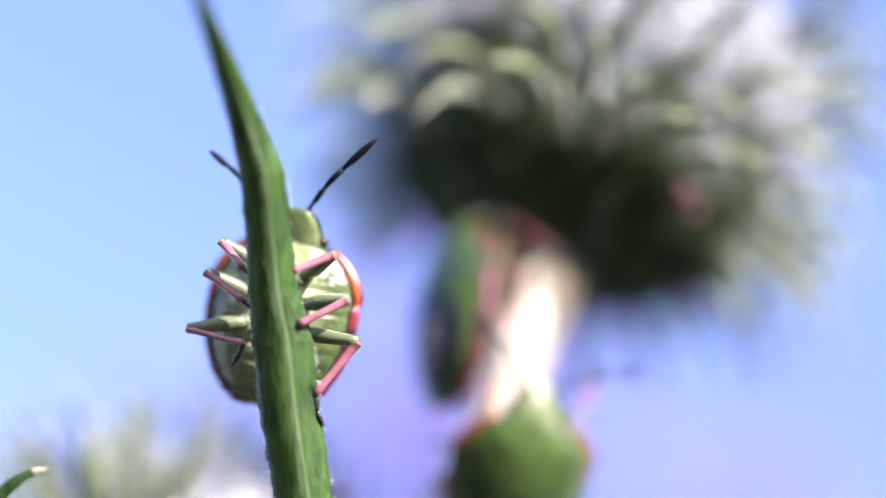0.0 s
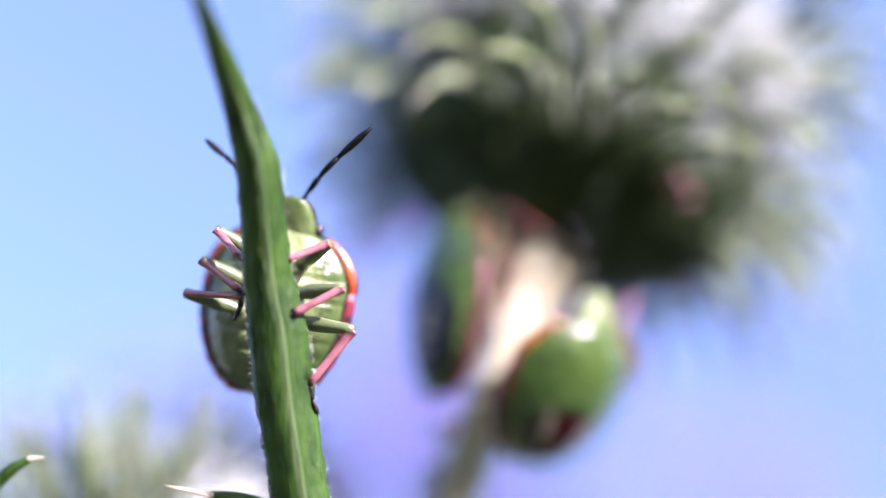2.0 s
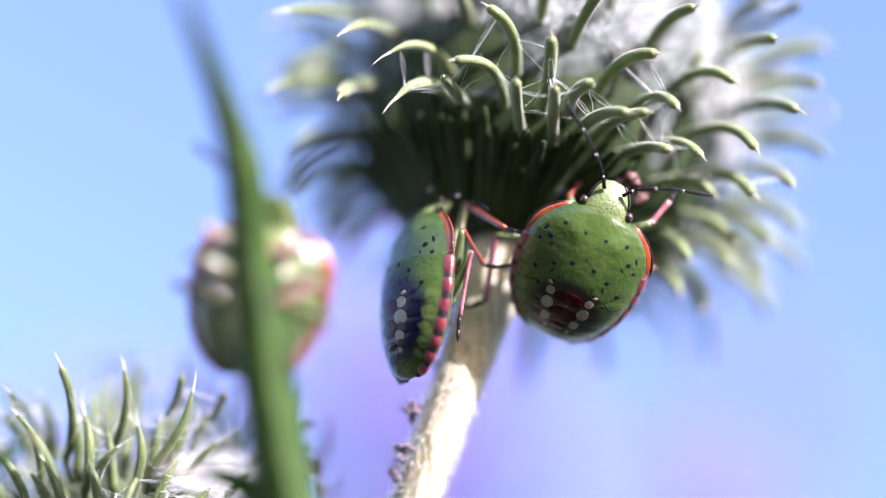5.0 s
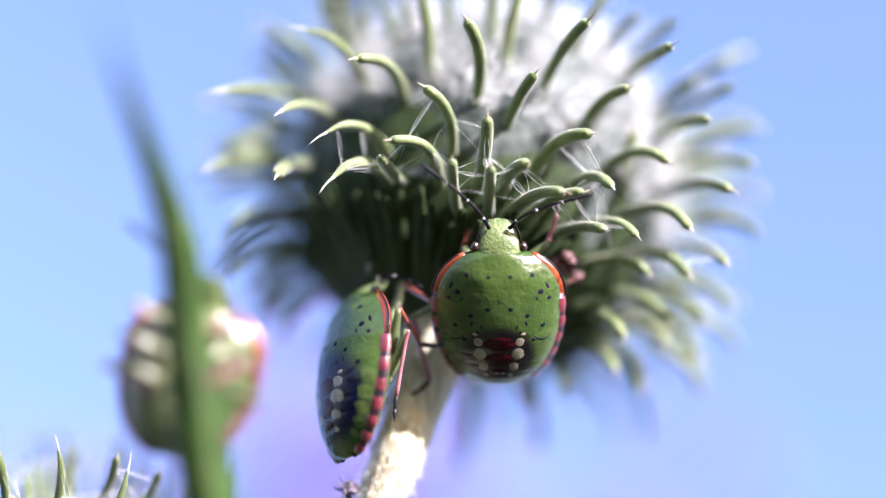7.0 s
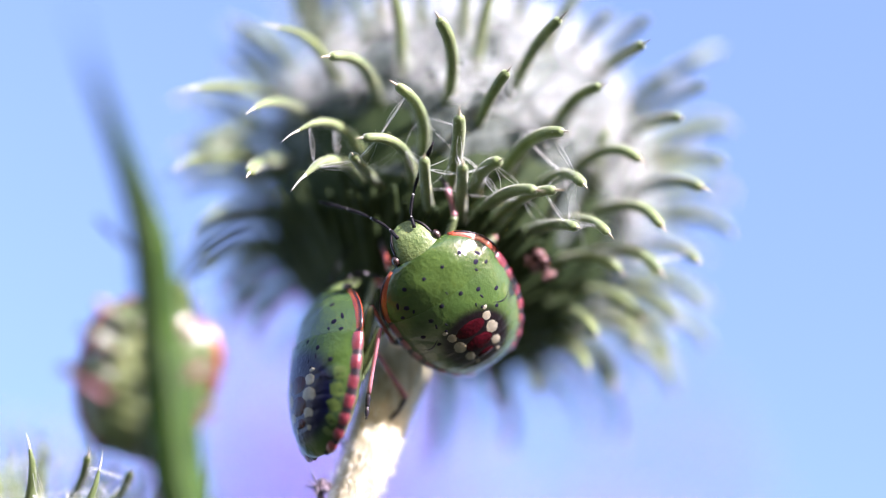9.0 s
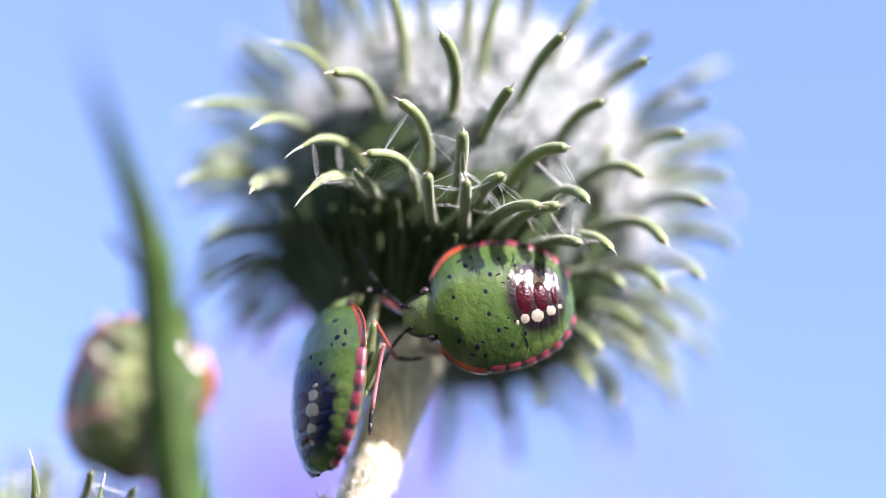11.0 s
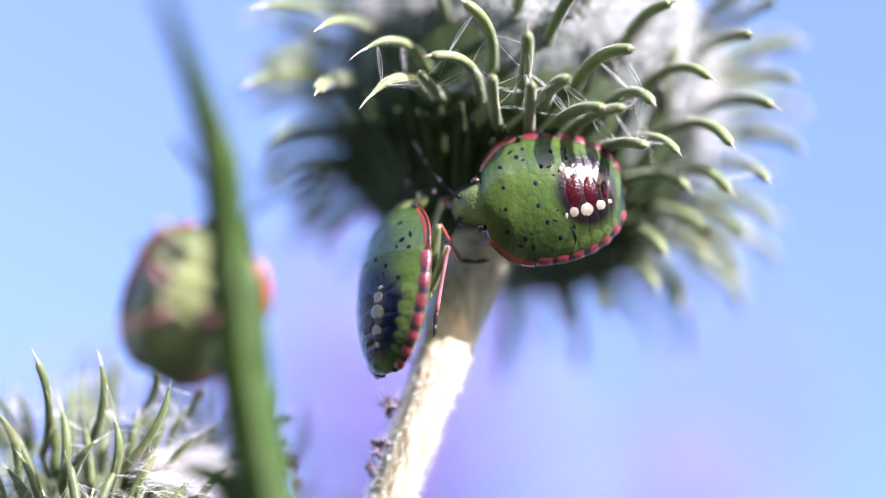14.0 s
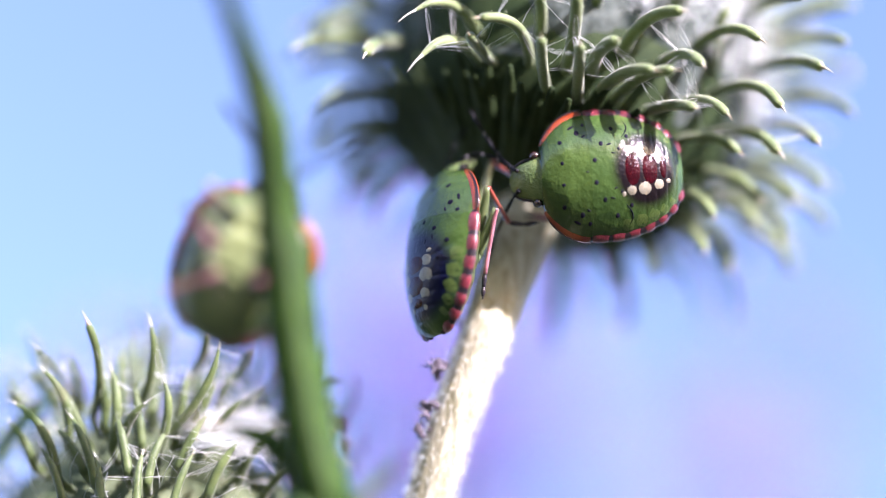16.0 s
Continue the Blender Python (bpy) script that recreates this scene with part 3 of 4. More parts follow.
# ---- main burr head and its stem ----
HEAD_AT = Vector(px(855, 335, 11.2))
HEAD_AXIS = Vector((0.34, 0.5, 1.0)).normalized()
HEAD_M = head_matrix(HEAD_AT, HEAD_AXIS, Vector((0, -1, 0.2)))
UPPER = [(575, 160, 465, 40, 9, -.14), (545, 165, 462, 65, 10, -.1), (655, 170, 545, 54, 2.5, -.22), (718, 180, 640, 104, .2, -.36), (632, 85, 600, -40, 7, -.06),
         (697, 90, 660, -40, 6, -.08), (762, 145, 735, -40, 3, -.07), (838, 195, 830, 44, -.3, -.17), (892, 125, 928, -35, 3, .05), (955, 170, 1035, 42, 0, .09),
         (1005, 110, 1085, -25, 5, .05), (1095, 152, 1183, 84, 1, .06), (1120, 105, 1190, 40, 6, .05), (1205, 205, 1292, 155, 5, .08), (1210, 165, 1280, 112, 8, .06), (590, 60, 560, -40, 9, -.06)]
MIDDLE = [(893, 232, 943, 136, -.3, .06), (1025, 238, 1106, 158, .8, .18), (796, 290, 758, 160, -.5, -.25), (692, 278, 580, 234, 0, -.4), (602, 215, 500, 196, .6, -.3),
          (545, 185, 400, 159, 3.5, -.12), (780, 345, 700, 248, -1, -.42), (842, 350, 862, 216, -1.2, -.05), (942, 308, 1038, 237, -.5, .24), (1068, 302, 1176, 282, .8, .33),
          (1145, 252, 1248, 212, 1.6, .18), (1205, 295, 1325, 290, 5.5, .14), (1225, 262, 1335, 228, 9, .1), (702, 332, 592, 312, -.5, -.45), (562, 292, 492, 308, .6, -.32), (505, 285, 375, 294, 4.5, -.16)]
LOWER = [(530, 368, 398, 415, 5, -.25), (814, 402, 800, 290, -1.4, .04), (864, 398, 868, 302, -1.6, 0), (888, 348, 928, 290, -1.4, .25), (888, 402, 990, 340, -1.5, .25),
         (924, 397, 1025, 341, -1.2, .18), (1008, 332, 1078, 326, -.8, .42), (972, 420, 1064, 405, -1, .16), (1018, 406, 1122, 413, -.5, .3), (1092, 388, 1216, 398, .6, .38),
         (1155, 348, 1286, 334, 1.6, .22), (1180, 432, 1280, 462, 2.6, .25), (1085, 462, 1212, 478, 2, .3), (1018, 474, 1142, 480, 2.2, .26), (722, 333, 676, 282, -.6, .05)]
UNDER = [(1055, 520, 1178, 558, 4, .22), (1128, 512, 1242, 558, 5.5, .22), (1232, 395, 1338, 410, 6.5, .2), (1085, 570, 1172, 602, 6, .2), (545, 425, 415, 475, 8, -.22), (560, 480, 460, 560, 9, -.2), (520, 330, 380, 345, 8.5, -.15),
         (1010, 540, 1100, 590, 3, .22), (1000, 590, 1085, 650, 4.5, .2), (1150, 560, 1232, 625, 7, .2), (1190, 500, 1290, 540, 7, .2), (1058, 600, 1132, 680, 7, .2), (960, 612, 1000, 692, 6, .15), (898, 640, 930, 715, 8, .1)]
SHADED = [(520, 395, 402, 442, 8, -.22), (550, 455, 440, 522, 8.5, -.22), (575, 510, 500, 600, 9.5, -.15), (512, 302, 352, 316, 9, -.12), (540, 240, 405, 262, 8, -.15), (1180, 620, 1240, 690, 10, .15), (1215, 560, 1300, 610, 10, .2)]
CROWN = [(600, 40, 588, -60, 8, -.05), (655, 60, 640, -55, 7, -.04), (722, 72, 702, -60, 6, -.05), (795, 62, 790, -70, 5, 0), (868, 84, 880, -60, 4, .03), (962, 62, 992, -60, 5, .05),
         (1055, 110, 1125, 30, 6, .06), (1160, 190, 1225, 140, 7, .06), (1105, 335, 1122, 240, 4, .1), (640, 120, 585, 45, 7, -.15), (1240, 140, 1318, 92, 10, .08), (905, 60, 925, -60, 7, .03)]
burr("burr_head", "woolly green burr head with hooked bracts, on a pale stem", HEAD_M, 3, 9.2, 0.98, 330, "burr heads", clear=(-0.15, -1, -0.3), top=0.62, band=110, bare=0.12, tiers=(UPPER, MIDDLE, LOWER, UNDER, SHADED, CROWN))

joint = HEAD_AT - HEAD_AXIS * 8.6
stem = thing("stem", "pale cream ridged stem carrying the burr head", "stem", Matrix())
low_stalk = Vector(px(603, 1097, 1.2))
root, half = root_below(low_stalk, (-20, 30))
bend = low_stalk + (low_stalk - Vector(px(690, 850, 1.2))) * 2.2
down = [joint + HEAD_AXIS * .8, Vector(px(787, 562, 7.0)), Vector(px(757, 646, 4.0)), Vector(px(723, 752, 2.6)), Vector(px(687, 850, 1.8)), Vector(px(640, 972, 1.4)), low_stalk, bend, half, root]
part("stalk", joined("stalk", [tube(down, [2.8, 1.95, 1.48, 1.26, 1.12, 1.04, 1.06, 1.2, 2.0, 3.0], 26, 8, 1.0, 9, 0.045)]), STEM, stem)
rng = random.Random(5)
hairs = []
line = smooth_line(down[2:7], 30)
for i in range(1500):
    p = line[rng.randrange(len(line))]
    d = Vector((rng.gauss(0, 1), rng.gauss(0, 1), rng.gauss(0, .15))).normalized()
    q = p + d * 1.2
    hairs.append(tube([q, q + d * .18, q + d * .3 + Vector((0, 0, rng.uniform(-.25, .2)))], [.018, .012, .006], 3, 1))
tagged(part("stem_hair", joined("stem_hair", hairs), THREAD, stem, "short white stem hairs"), kind="stuff")

# ---- dark crumbs caught on the stem ----
def crumb(at, size, seed):
    rng = random.Random(seed)
    b = thing("debris", "dark shrivelled plant crumb clinging to the pale stem", "debris", Matrix.Translation(Vector(at) * MM), "crumbs on the stem")
    for i in range(7):
        c = Vector((rng.gauss(0, .4), rng.gauss(0, .25), rng.gauss(0, .5))) * size
        part("fragment", joined("fragment", [ball(c, (size * rng.uniform(.2, .42), size * rng.uniform(.15, .3), size * rng.uniform(.2, .45)), 6, 8, 1.1, seed + i)], False), DEBRIS, b)
    for i in range(5):
        d = Vector((rng.gauss(-.6, .5), rng.gauss(0, .5), rng.gauss(0, .8))).normalized() * size
        part("bristle", joined("bristle", [tube([(0, 0, 0), d * .7, d * 1.25 + Vector((0, 0, .2))], [.07, .05, .02], 5, 2)]), DEBRIS, b)
    return b


crumb(px(617, 865, 0.8), .62, 1)
crumb(px(598, 945, 0.4), .5, 4)
crumb(px(590, 985, 0.4), .45, 9)

crumb(px(430, 985, 2.5), 1.0, 14)

# ---- dry brown scraps in the burr ----
def husk(at, size, seed):
    rng = random.Random(seed)
    b = thing("dry_husk", "shrivelled reddish-brown husk caught among the bracts", "husk", Matrix.Translation(Vector(at) * MM), "dry husks")
    for i in range(6):
        c = Vector((rng.gauss(0, .5), rng.gauss(0, .3), rng.gauss(0, .35))) * size
        part("fragment", joined("fragment", [ball(c, (size * rng.uniform(.25, .5), size * rng.uniform(.2, .35), size * rng.uniform(.2, .4)), 8, 10, .9, seed + i)]), HUSK, b)
    return b


husk(px(1003, 462, 1.6), .75, 3)
husk(px(1022, 486, 2.2), .6, 5)
husk(px(712, 40, 8.0), .9, 8)

# ---- second burr head ----
low_at = Vector(px(95, 1205, 4.5))
LOW_AXIS = Vector((-0.1, -0.25, 1)).normalized()
UPRIGHT = [(-2, 965, -7, 800, .5, -.14), (33, 1015, 33, 880, 1, -.1), (75, 960, 104, 800, 1, -.14), (-47, 1015, -88, 880, .5, -.2), (-45, 920, -100, 840, 1.5, -.1), (118, 1005, 225, 838, .5, -.13),
           (150, 918, 205, 815, 2, -.1), (118, 1015, 128, 900, .5, -.14), (225, 922, 280, 842, 2.5, -.05), (240, 958, 305, 908, 2, 0), (-67, 1075, -140, 940, .5, -.2), (-105, 962, -150, 918, 2, .1),
           (48, 1005, 88, 938, 0, .1), (0, 1085, -40, 965, 0, -.1), (83, 915, 83, 825, 8, 0), (128, 860, 133, 790, 8, 0)]
FRINGE = [(372, 928, 440, 892, 3, .16), (392, 962, 432, 938, 3, .22), (300, 985, 385, 950, 2, .1), (330, 1060, 440, 1040, 3, .15), (60, 880, 60, 800, 9, 0), (20, 900, 5, 820, 8, -.05), (190, 880, 215, 790, 7, .05), (-90, 900, -120, 810, 6, -.1)]
FRONT = [(-20, 1060, -65, 985, .5, -.1), (60, 1060, 40, 960, .5, -.05), (95, 1080, 130, 985, .5, .1), (150, 1050, 200, 960, .5, .05), (200, 1010, 265, 930, 1, .05), (-110, 1050, -150, 975, 1, -.1),
         (170, 990, 215, 905, 1.5, 0), (-20, 930, -45, 850, 4, -.1), (50, 930, 45, 840, 5, 0), (180, 940, 230, 870, 4, .05), (-70, 950, -115, 880, 3, -.1), (105, 950, 120, 870, 4, 0)]
FOOT = [(-60, 1110, -95, 1020, 0, -.1), (10, 1115, 0, 1035, -.3, -.05), (75, 1125, 85, 1030, -.4, .05), (140, 1120, 175, 1030, -.2, .05), (205, 1100, 255, 1010, .2, .08), (260, 1070, 325, 985, .8, .1),
        (300, 1110, 370, 1040, .8, .12), (-20, 1000, -62, 915, 1.5, -.1), (150, 985, 168, 890, 2, 0), (85, 1010, 72, 905, 1.5, -.05), (215, 965, 250, 880, 2.5, .05), (20, 975, 12, 870, 2, -.08), (345, 1040, 425, 985, 2, .15)]
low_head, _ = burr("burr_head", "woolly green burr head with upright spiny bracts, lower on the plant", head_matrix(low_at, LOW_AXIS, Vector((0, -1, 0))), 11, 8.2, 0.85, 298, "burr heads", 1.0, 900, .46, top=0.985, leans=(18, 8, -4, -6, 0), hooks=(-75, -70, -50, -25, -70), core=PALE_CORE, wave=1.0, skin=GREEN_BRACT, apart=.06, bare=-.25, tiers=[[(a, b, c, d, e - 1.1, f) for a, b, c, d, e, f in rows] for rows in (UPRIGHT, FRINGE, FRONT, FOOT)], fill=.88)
tuft = []
rng = random.Random(21)
to_head = low_head.matrix_world.inverted() @ BASE
for i in range(330):                                                    # the white beard on the sunny side
    x, y = rng.uniform(150, 290), rng.gauss(985, 20)
    p = seat(x, y, low_at, 7.6) + Vector((0, -1.2, 0))
    run = Vector((rng.uniform(1.2, 3.8), rng.gauss(-.3, .4), rng.gauss(.25, .35)))
    tuft.append(tube([to_head @ (q * MM) / MM for q in (p, p + run * .5 + Vector((0, -.25, .3)), p + run)], [.02, .018, .006], 3, 2))
tagged(part("beard", joined("beard", tuft), THREAD, low_head, "white silky beard of hairs"), kind="stuff")
low_stem = thing("stem", "green ridged stem carrying the lower burr head", "stem", Matrix())
foot = low_at - LOW_AXIS * 6.5
root, half = root_below(foot, (-30, 40))
part("stalk", joined("stalk", [tube([foot + LOW_AXIS, foot - LOW_AXIS * 2, foot - LOW_AXIS * 30, half, root], [2.0, 1.4, 1.5, 2.0, 3.0], 20, 8, 1.0, 9, 0.04)]), STEM, low_stem)

# ---- leaf blade ----
def leaf_blade():
    """A long narrow leaf, folded along a pale midrib, tip upward."""
    b = thing("leaf_blade", "long narrow green leaf blade with a pale midrib, upright", "leaf", Matrix())
    spine = [Vector(p) for p in (close(292, -190, -17.5), close(324, -90, -16), close(353, 0, -14.2), close(391, 100, -12.5), close(427, 200, -11.2), close(456, 295, -10.7), close(467, 400, -10.3),
             close(476, 500, -10.0), close(493, 600, -9.9), close(503, 700, -9.9), close(518, 800, -9.9), close(534, 900, -9.9), close(560, 1010, -9.8), close(615, 1300, -9))]
    root, half = root_below(spine[-1], (40, 60))
    spine += [half, root]
    wide = [0.02, 0.08, 0.31, 0.48, 0.64, 0.86, 0.86, 0.96, 1.16, 1.15, 1.12, 1.12, 1.14, 1.2, 1.8, 2.4]
    line = smooth_line(spine, 10)
    w = rail(wide, len(line))
    verts, faces, prof = [], [], ((-1, .42), (-.82, .12), (-.45, -.12), (-.2, -.3), (.2, -.3), (.45, -.12), (.82, .12), (1, .42), (.8, .5), (.4, .3), (0, .15), (-.4, .3), (-.8, .5))
    k = len(prof)
    for i, p in enumerate(line):
        way = (line[min(i + 1, len(line) - 1)] - line[max(i - 1, 0)]).normalized()
        u = (Vector((1, 0.12, 0)) - way * way.dot(Vector((1, 0.12, 0)))).normalized()
        v = way.cross(u)
        if v.y < 0:
            v = -v
        for a, h in prof:
            g = 1 + .09 * noise.noise(Vector((i * .35, a * 2, 0)))
            verts.append(p + u * (a * w[i] * g) + v * (h * min(w[i], 1.2) * .8))
    for i in range(len(line) - 1):
        for j in range(k):
            l = (j + 1) % k
            faces.append((i * k + j, i * k + l, (i + 1) * k + l, (i + 1) * k + j))
    part("blade", mesh_of("blade", verts, faces), BLADE, b)
    rib = [p + Vector((-.04 * w[i], -.2 * min(1, w[i]), 0)) for i, p in enumerate(line)]
    rng = random.Random(8)
    fringe = []
    for i in range(380):
        k_at = rng.randrange(20, 125)
        sd = rng.choice((-1, 1))
        q = line[k_at].lerp(line[k_at + 1], rng.random()) + Vector((sd * w[k_at] * .98, .12, 0))
        fringe.append(tube([q, q + Vector((sd * rng.uniform(.06, .2), rng.gauss(0, .06), rng.gauss(.03, .06)))], [.009, .004], 3, 1))
    tagged(part("leaf_hair", joined("leaf_hair", fringe), THREAD, b, "short pale hairs along the edges"), kind="stuff")
    part("midrib", joined("midrib", [tube(rib, list(w * .31), 8, 1, 0.2)]), RIB, b, "pale sunken midrib")
    return b


leaf_blade()

# ---- spiny leaf tips beside the blade ----
def spiny_tip(points, radii, label):
    b = thing("spiny_leaf_tip", label, "leaf", Matrix(), "spiny leaf tips")
    root, half = root_below(points[0], (-10, 40))
    part("leaf_lobe", joined("leaf_lobe", [tube([root, half] + points[:-1], [1.5, .7] + radii[:-1], 8, 6, 0.45)]), BLADE, b)
    d = Vector(points[-1]) - Vector(points[-2])
    part("spine", joined("spine", [tube([Vector(points[-2]) - d * .1, Vector(points[-2]) + d * .5, points[-1]], [radii[-2] * .95, radii[-2] * .5, .015], 7, 3)]), BRACT_TIP, b, "straw-coloured sharp spine")
    return b


spiny_tip([Vector(close(-110, 990, -8.4)), Vector(close(-30, 880, -8.4)), Vector(close(10, 842, -8.4)), Vector(close(42, 824, -8.4)), Vector(close(70, 820, -8.4))], [.3, .3, .24, .13, .02], "dark green curled leaf tip with a fine spine")
spiny_tip([Vector(close(520, 1010, -9.0)), Vector(close(470, 925, -8.8)), Vector(close(415, 898, -8.7)), Vector(close(368, 886, -8.6)), Vector(close(284, 869, -8.5))], [.7, .6, .4, .16, .02], "green leaf lobe with a long straw-coloured spine")

# ---- the three nymphs ----
# on the far side of the leaf blade, belly to the light
near_legs = {
    "front_l": ((-2.09, 2.87, -2.1), (-0.77, 1.98, -2.7), (-0.33, 1.7, -2.6)),
    "front_r": ((2.40, 2.52, -2.0), (1.17, 1.72, -2.6), (0.77, 1.5, -2.6)),
    "middle_l": ((-2.98, 1.31, -2.1), (-1.43, 0.05, -2.7), (-1.13, -0.4, -2.6)),
    "middle_r": ((2.77, 1.25, -2.0), (0.94, 0.5, -2.6), (0.57, 0.3, -2.6)),
    "hind_l": ((-3.65, -0.18, -1.9), (-2.43, -2.5, -2.2), (-2.93, -3.5, -2.0)),
    "hind_r": ((3.10, -1.0, -1.9), (0.65, -1.13, -2.5), (0.92, -1.95, -2.4)),
}
NEAR_WAY, NEAR_BACK = (0.2, 0.04, 1), (0.12, 1, -0.05)
near_bug, near_made = bug("shield_bug", "green shield bug nymph clinging belly-on behind the leaf blade", stand(*close(489, 546, -7.0), NEAR_WAY, NEAR_BACK), near_legs,
                          [[(-.3, 4.2, -.5), (-.65, 4.8, -.8), (-1.2, 5.7, -1.1), (-2.66, 7.55, -1.4)], [(.3, 4.2, -.5), (1.2, 4.6, -.8), (2.55, 5.2, -1.1), (3.75, 5.85, -1.3)]], nod=28, thick=1.3, stout=1.28)

side_legs = {
    "front_r": ((0.9, 4.5, -1.6), (3.1, 2.9, -2.6), (3.7, 2.7, -3.3), SHIN_DARK),
    "front_l": ((-2.4, 3.2, -1.6), (-1.6, 4.0, -2.9), (-1.2, 4.4, -3.1), SHIN_DARK),
    "middle_r": ((2.34, 2.65, -0.75), (1.8, 1.4, -2.3), (2.4, 1.5, -3.4), SHIN_DARK),
    "middle_l": ((-2.6, 0.6, -1.7), (-2.2, -0.4, -2.9), (-2.0, -0.8, -3.0), SHIN_DARK),
    "hind_r": ((2.4, 1.7, -1.25), (1.7, -1.3, -1.3), (1.5, -2.3, -1.4), SHIN),
    "hind_l": ((-2.9, -1.2, -1.6), (-2.4, -2.8, -2.6), (-2.2, -3.3, -2.8), SHIN_DARK),
}
SIDE_AT = stand(*px(630, 658, 0.6), (0.07, 0.4, 1), (-0.86, -0.5, 0.1))
bug("shield_bug", "green shield bug nymph resting sideways on the pale stem", SIDE_AT, side_legs,
                          [[(.45, 4.2, -.1), (1.0, 4.6, -.5), (1.8, 4.4, -1.2), (2.6, 3.8, -1.9)], [(-.45, 4.1, -.1), (-.8, 4.8, -.2), (-.4, 6.2, -.6), (.2, 7.6, -1.0)]], length=1.17, nod=42, back=SHELL_SKY_TINT)

walk_legs = {
    "front_r": ((2.3, 3.0, -1.3), (2.75, 4.1, -2.0), (2.8, 4.6, -2.3), SHIN),
    "front_l": ((-1.6, 2.5, -1.8), (-1.3, 3.0, -3.0), (-1.2, 3.3, -3.4), SHIN_DARK),
    "middle_r": ((3.3, 0.9, -1.6), (3.0, 0.0, -3.2), (2.9, -0.5, -3.4), SHIN_DARK),
    "middle_l": ((-4.16, 0.03, -0.7), (-3.86, -3.00, 0.0), (-4.92, -3.61, -0.05), SHIN),
    "hind_r": ((2.7, -1.6, -1.9), (2.0, -2.6, -3.0), (1.8, -3.0, -3.2), SHIN_DARK),
    "hind_l": ((-1.9, -1.2, -2.1), (-1.5, -2.2, -3.0), (-1.3, -2.6, -3.2), SHIN_DARK),
}
walk_bug, walk_made = bug("shield_bug", "green shield bug nymph walking up under the burr head", stand(*px(880, 560, 0.0), (0, 0, 1), (0, -1, 0)), walk_legs,
                          [[(.45, 4.1, -.1), (1.0, 4.7, 0), (2.4, 5.3, 0), (4.2, 5.7, -.2)], [(-.45, 4.1, -.1), (-.9, 4.9, 0), (-2.0, 6.0, 0), (-3.6, 7.2, -.2)]], nod=26)


# ---- distance: violet flowers, far out of focus ----
def violet_flower(m, seed):
    rng = random.Random(seed)
    b = thing("violet_flower", "violet thistle-like flower on a green stem, far behind", "flower", m, "violet flowers")
    part("involucre", joined("involucre", [ball((0, 0, 0), (9, 9, 10), 10, 14, .2, seed)]), CALYX, b)
    fl = []
    for i in range(240):
        a, t = rng.uniform(0, 2 * math.pi), math.sqrt(rng.random()) * 1.25
        d = Vector((math.sin(t) * math.cos(a), math.sin(t) * math.sin(a), math.cos(t)))
        fl.append(tube([d * 7, d * 14, d * rng.uniform(19, 25)], [.5, .45, .8], 4, 2))
    tagged(part("floret_tuft", joined("floret_tuft", fl), PURPLE, b, "violet tuft of florets"), kind="stuff")
    root, half = root_below(m.translation / MM, (rng.uniform(-60, 60), rng.uniform(-30, 60)))
    to = m.inverted()
    part("flower_stem", joined("flower_stem", [tube([(0, 0, -8), to @ (half * MM) / MM, to @ (root * MM) / MM], [2.5, 2, 3], 8, 5)]), CALYX, b)
    return b


rng = random.Random(77)
for i in range(27):
    x, y, d = 610 + rng.gauss(0, 290), 985 + rng.gauss(0, 125), rng.uniform(700, 1050)
    violet_flower(Matrix.Translation(Vector(px(x, y, d)) * MM) @ pose(0, 0, 0, rng.uniform(-35, 10), rng.uniform(-25, 25), 40 * i), 20 + i)


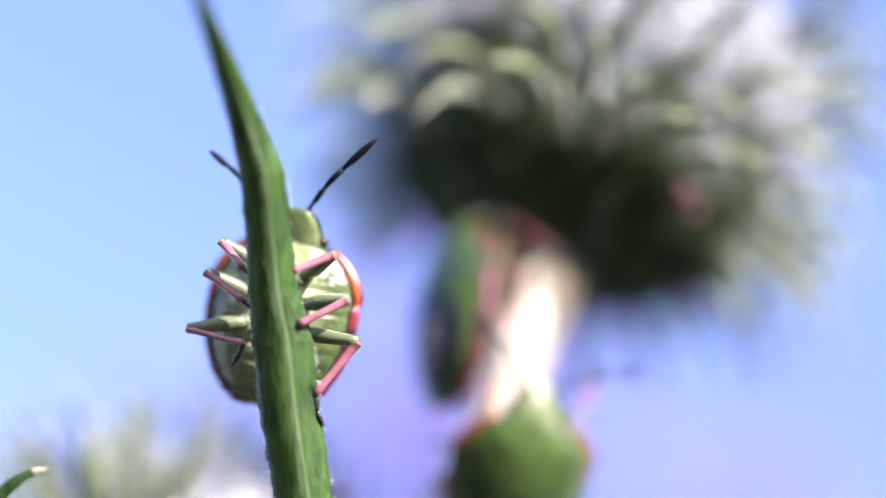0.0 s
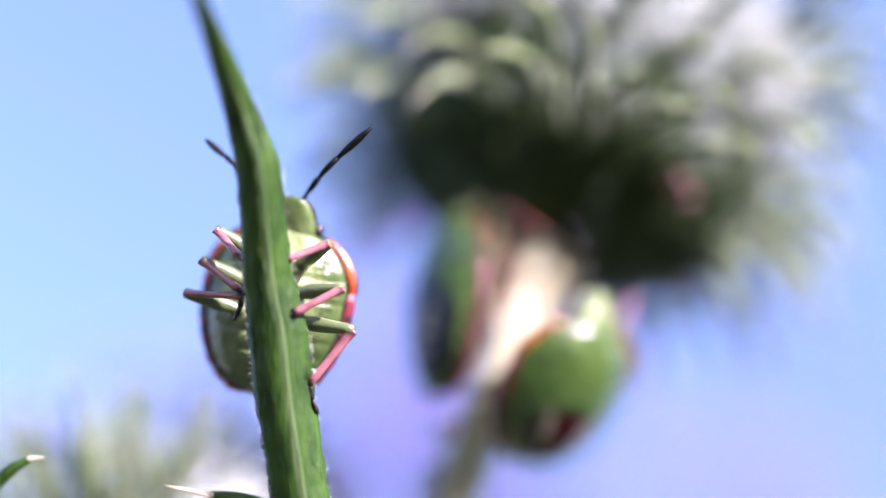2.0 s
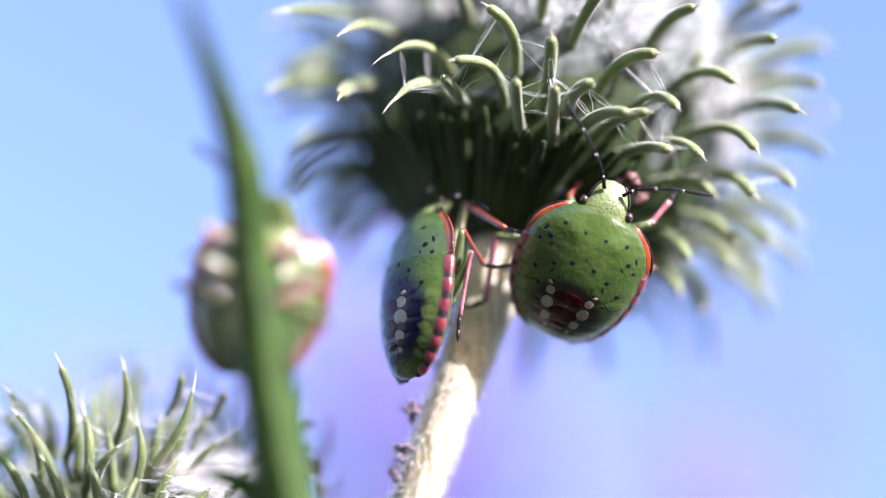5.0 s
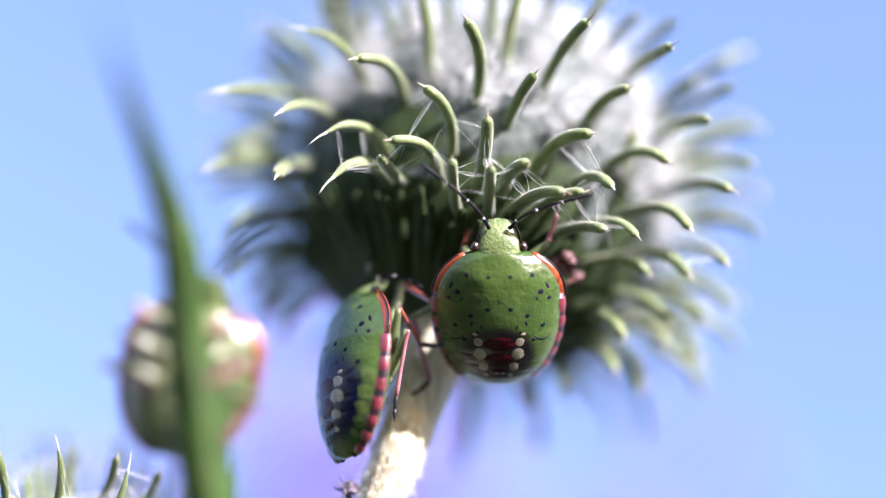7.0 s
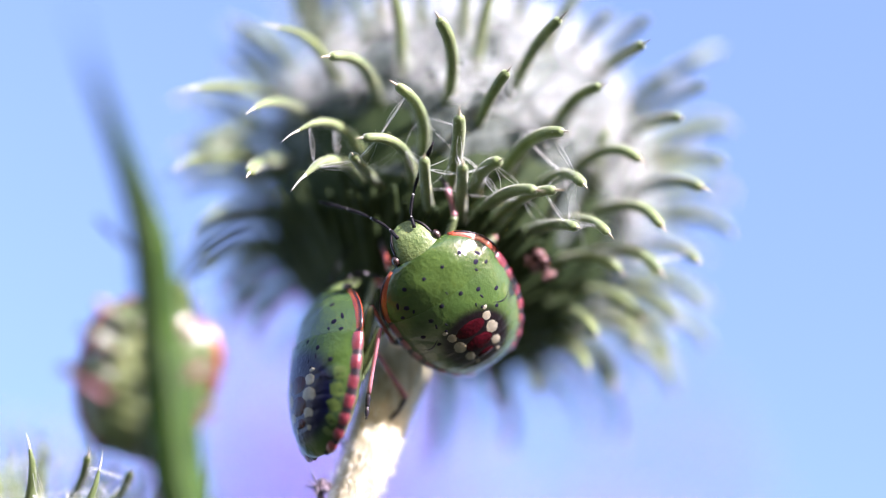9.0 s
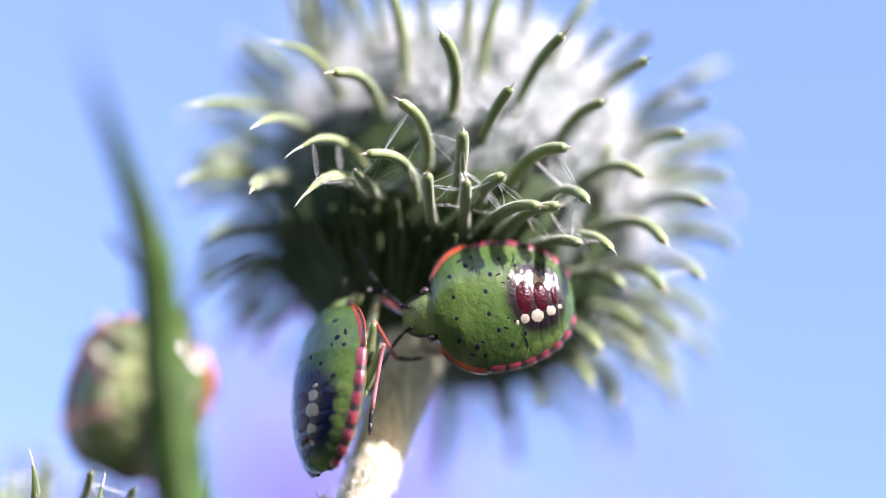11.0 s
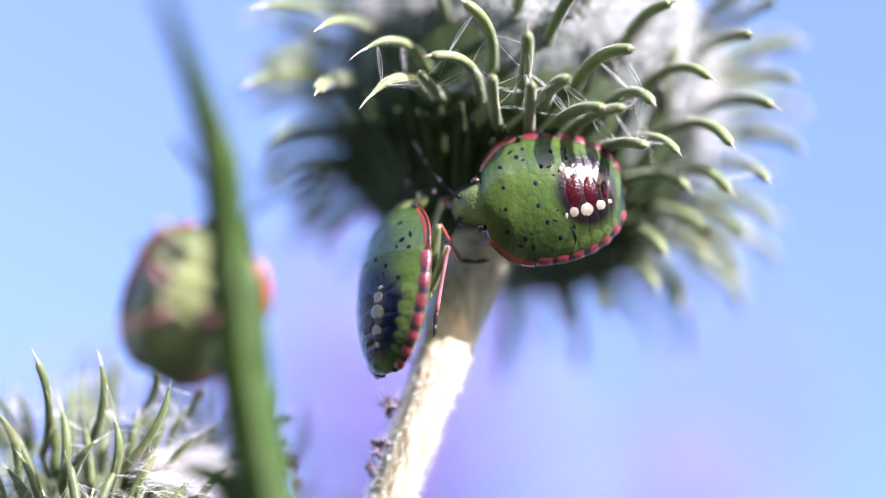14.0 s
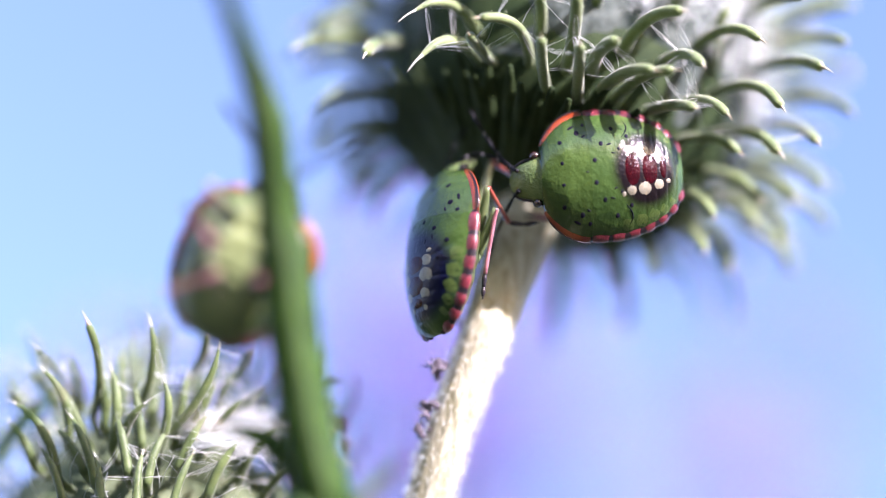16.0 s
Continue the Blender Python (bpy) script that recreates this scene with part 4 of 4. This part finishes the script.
# ---- moving things ----
def motions():
    walk(focus_mark, [(t, BASE @ Matrix.Translation(Vector((-8, y, 0)) * MM)) for t, y in ((0, -8.7), (3.2, -8.6), (4.2, -4.4), (5.2, -0.6), (16, -0.6))])
    rows = []
    for t, x, y, d, turn, back in (
            (0.0, 733, 932, -1.6, 14, (0.25, -1, 0.1)), (0.5, 748, 913, -1.6, 14, (0.3, -1, 0.1)), (1.0, 792, 871, -1.2, 26, (0.75, -0.8, 0)), (1.5, 808, 847, -1.0, 28, (0.8, -0.8, 0)),
            (2.0, 814, 802, -0.9, 24, (0.6, -0.9, 0)), (2.5, 832, 757, -0.6, 14, (0.25, -1, 0.3)), (3.0, 830, 738, 0, 8, (0.25, -1, 0.38)), (3.2, 830, 735, 0, 6, (0.25, -1, 0.38)),
            (4.2, 880, 670, 0, 14, (0.1, -1, 0.2)), (5.3, 921, 612, 0.4, 24, (0.1, -1, 0.1)), (5.5, 926, 612, 0.4, 15, (0.05, -1, 0.1)), (6.0, 904, 571, 0.4, 2, (0, -1, 0.0)), (6.5, 888, 558, 0.4, -2, (0, -1, 0)),
            (7.0, 882, 554, 0.4, 0, (0, -1, 0)), (7.5, 880, 551, 0.4, -2, (0, -1, 0)), (8.0, 866, 548, 0.4, -20, (0, -1, 0)), (8.5, 862, 543, 0.4, -29, (0, -1, 0)), (9.0, 851, 540, 0.4, -34, (0, -1, 0)), (9.2, 850, 540, 0.4, -36, (0, -1, 0)),
            (10.2, 893, 520, 0.7, -75, (0.1, -1, 0.1)), (11.3, 930, 517, 0.6, -99, (0.0, -1, 0.18)), (12.0, 935, 516, 0.6, -99, (0.0, -1, 0.18)), (12.5, 930, 509, 0.6, -98, (0.0, -1, 0.18)), (13.0, 904, 504, 0.6, -97, (0.0, -1, 0.18)), (13.5, 894, 502, 0.6, -96, (0.0, -1, 0.18)), (14.0, 898, 500, 0.6, -95, (0.0, -1, 0.18)), (14.5, 906, 499, 0.6, -95, (0.0, -1, 0.18)), (15.0, 913, 507, 0.6, -94, (0.0, -1, 0.18)), (16.0, 915, 526, 0.6, -93, (0.0, -1, 0.18))):
        a = radians(turn)
        lean = float(np.interp(t, (1.5, 2.0, 2.5, 3.2, 5.3, 9.2, 11.3), (-0.35, -0.2, 0.2, 0.3, -0.38, -0.36, -0.16)))
        rows.append((t, BASE @ stand(*px(x, y, d), (math.sin(a), lean, math.cos(a)), back)))
    walk(walk_bug, rows)
    rows = []
    for t, x, turn in ((0, 0, 0), (5.5, 0, 0), (6.0, 0, 0), (7.0, -10, 1), (8.5, -30, 4), (10.2, -50, 10), (12.0, -68, 16), (14.0, -78, 17), (16.0, -78, 17)):
        p = Vector(close(489, 546, -7.0)) + Vector((x * 0.0235, 0, -x * x * 0.00008))
        rows.append((t, BASE @ stand(*p, NEAR_WAY, NEAR_BACK) @ pose(0, 0, 0, 0, 0, turn)))
    walk(near_bug, rows)
    for i in (0, 1):
        f = walk_made["feeler", i]
        rest = f.matrix_basis.copy()
        walk(f, [(t, rest @ pose(0, 0, 0, a, 0, b * (1 - 2 * i))) for t, a, b in ((0, 0, 0), (1.5, 4, 8), (3.2, -4, -6), (5.3, 0, 0), (7.0, 0, 0), (8.0, -38, 18), (8.5, -62, 28), (9.2, -64, 30), (10.4, -68, 24), (11.5, -72, 20), (12.5, -92, 30), (16, -95, 32))])
    swing = walk_made["middle_l"]
    rest = swing.matrix_basis.copy()
    walk(swing, [(t, rest @ pose(0, 0, 0, 0, 0, a)) for t, a in ((0, 25), (1, 8), (2, 26), (3, 12), (4.2, 8), (5.4, 4), (6, 6), (7, 10), (8.5, -2), (9.2, -8), (10.2, 25), (11.3, 60), (16, 58))])
    shank, foot, k = walk_made["middle_l_knee"]
    at = Matrix.Translation(k * MM)
    for piece in (shank, foot):
        walk(piece, [(t, at @ pose(0, 0, 0, 0, 0, a) @ at.inverted()) for t, a in ((0, 70), (3.0, 70), (4.2, 30), (5.3, 0), (9.2, 0), (10.2, 35), (11.3, 80), (16, 80))])
    reach = walk_made["front_r"]
    rest = reach.matrix_basis.copy()
    walk(reach, [(t, rest @ pose(0, 0, 0, 0, 0, a)) for t, a in ((0, 0), (9.2, 0), (10.2, -25), (11.3, -48), (13.5, -44), (16, -46))])
    hind = near_made["hind_r"]
    rest = hind.matrix_basis.copy()
    walk(hind, [(t, rest @ pose(0, 0, 0, 0, 0, a)) for t, a in ((0, -2), (1.0, 0), (1.5, 3), (1.8, 16), (2.1, 26), (2.5, 30), (3.2, 29), (5.0, 24), (8.5, 18), (10.2, -25), (11.5, -50), (16, -50))])
    shank, foot, k = near_made["hind_r_knee"]
    at = Matrix.Translation(k * MM)
    for piece in (shank, foot):
        walk(piece, [(t, at @ pose(0, 0, 0, 0, 0, a) @ at.inverted()) for t, a in ((0, 0), (1.5, 0), (1.8, -20), (2.1, -38), (3.2, -42), (5.0, -30), (10.2, 0), (16, 0))])


motions()
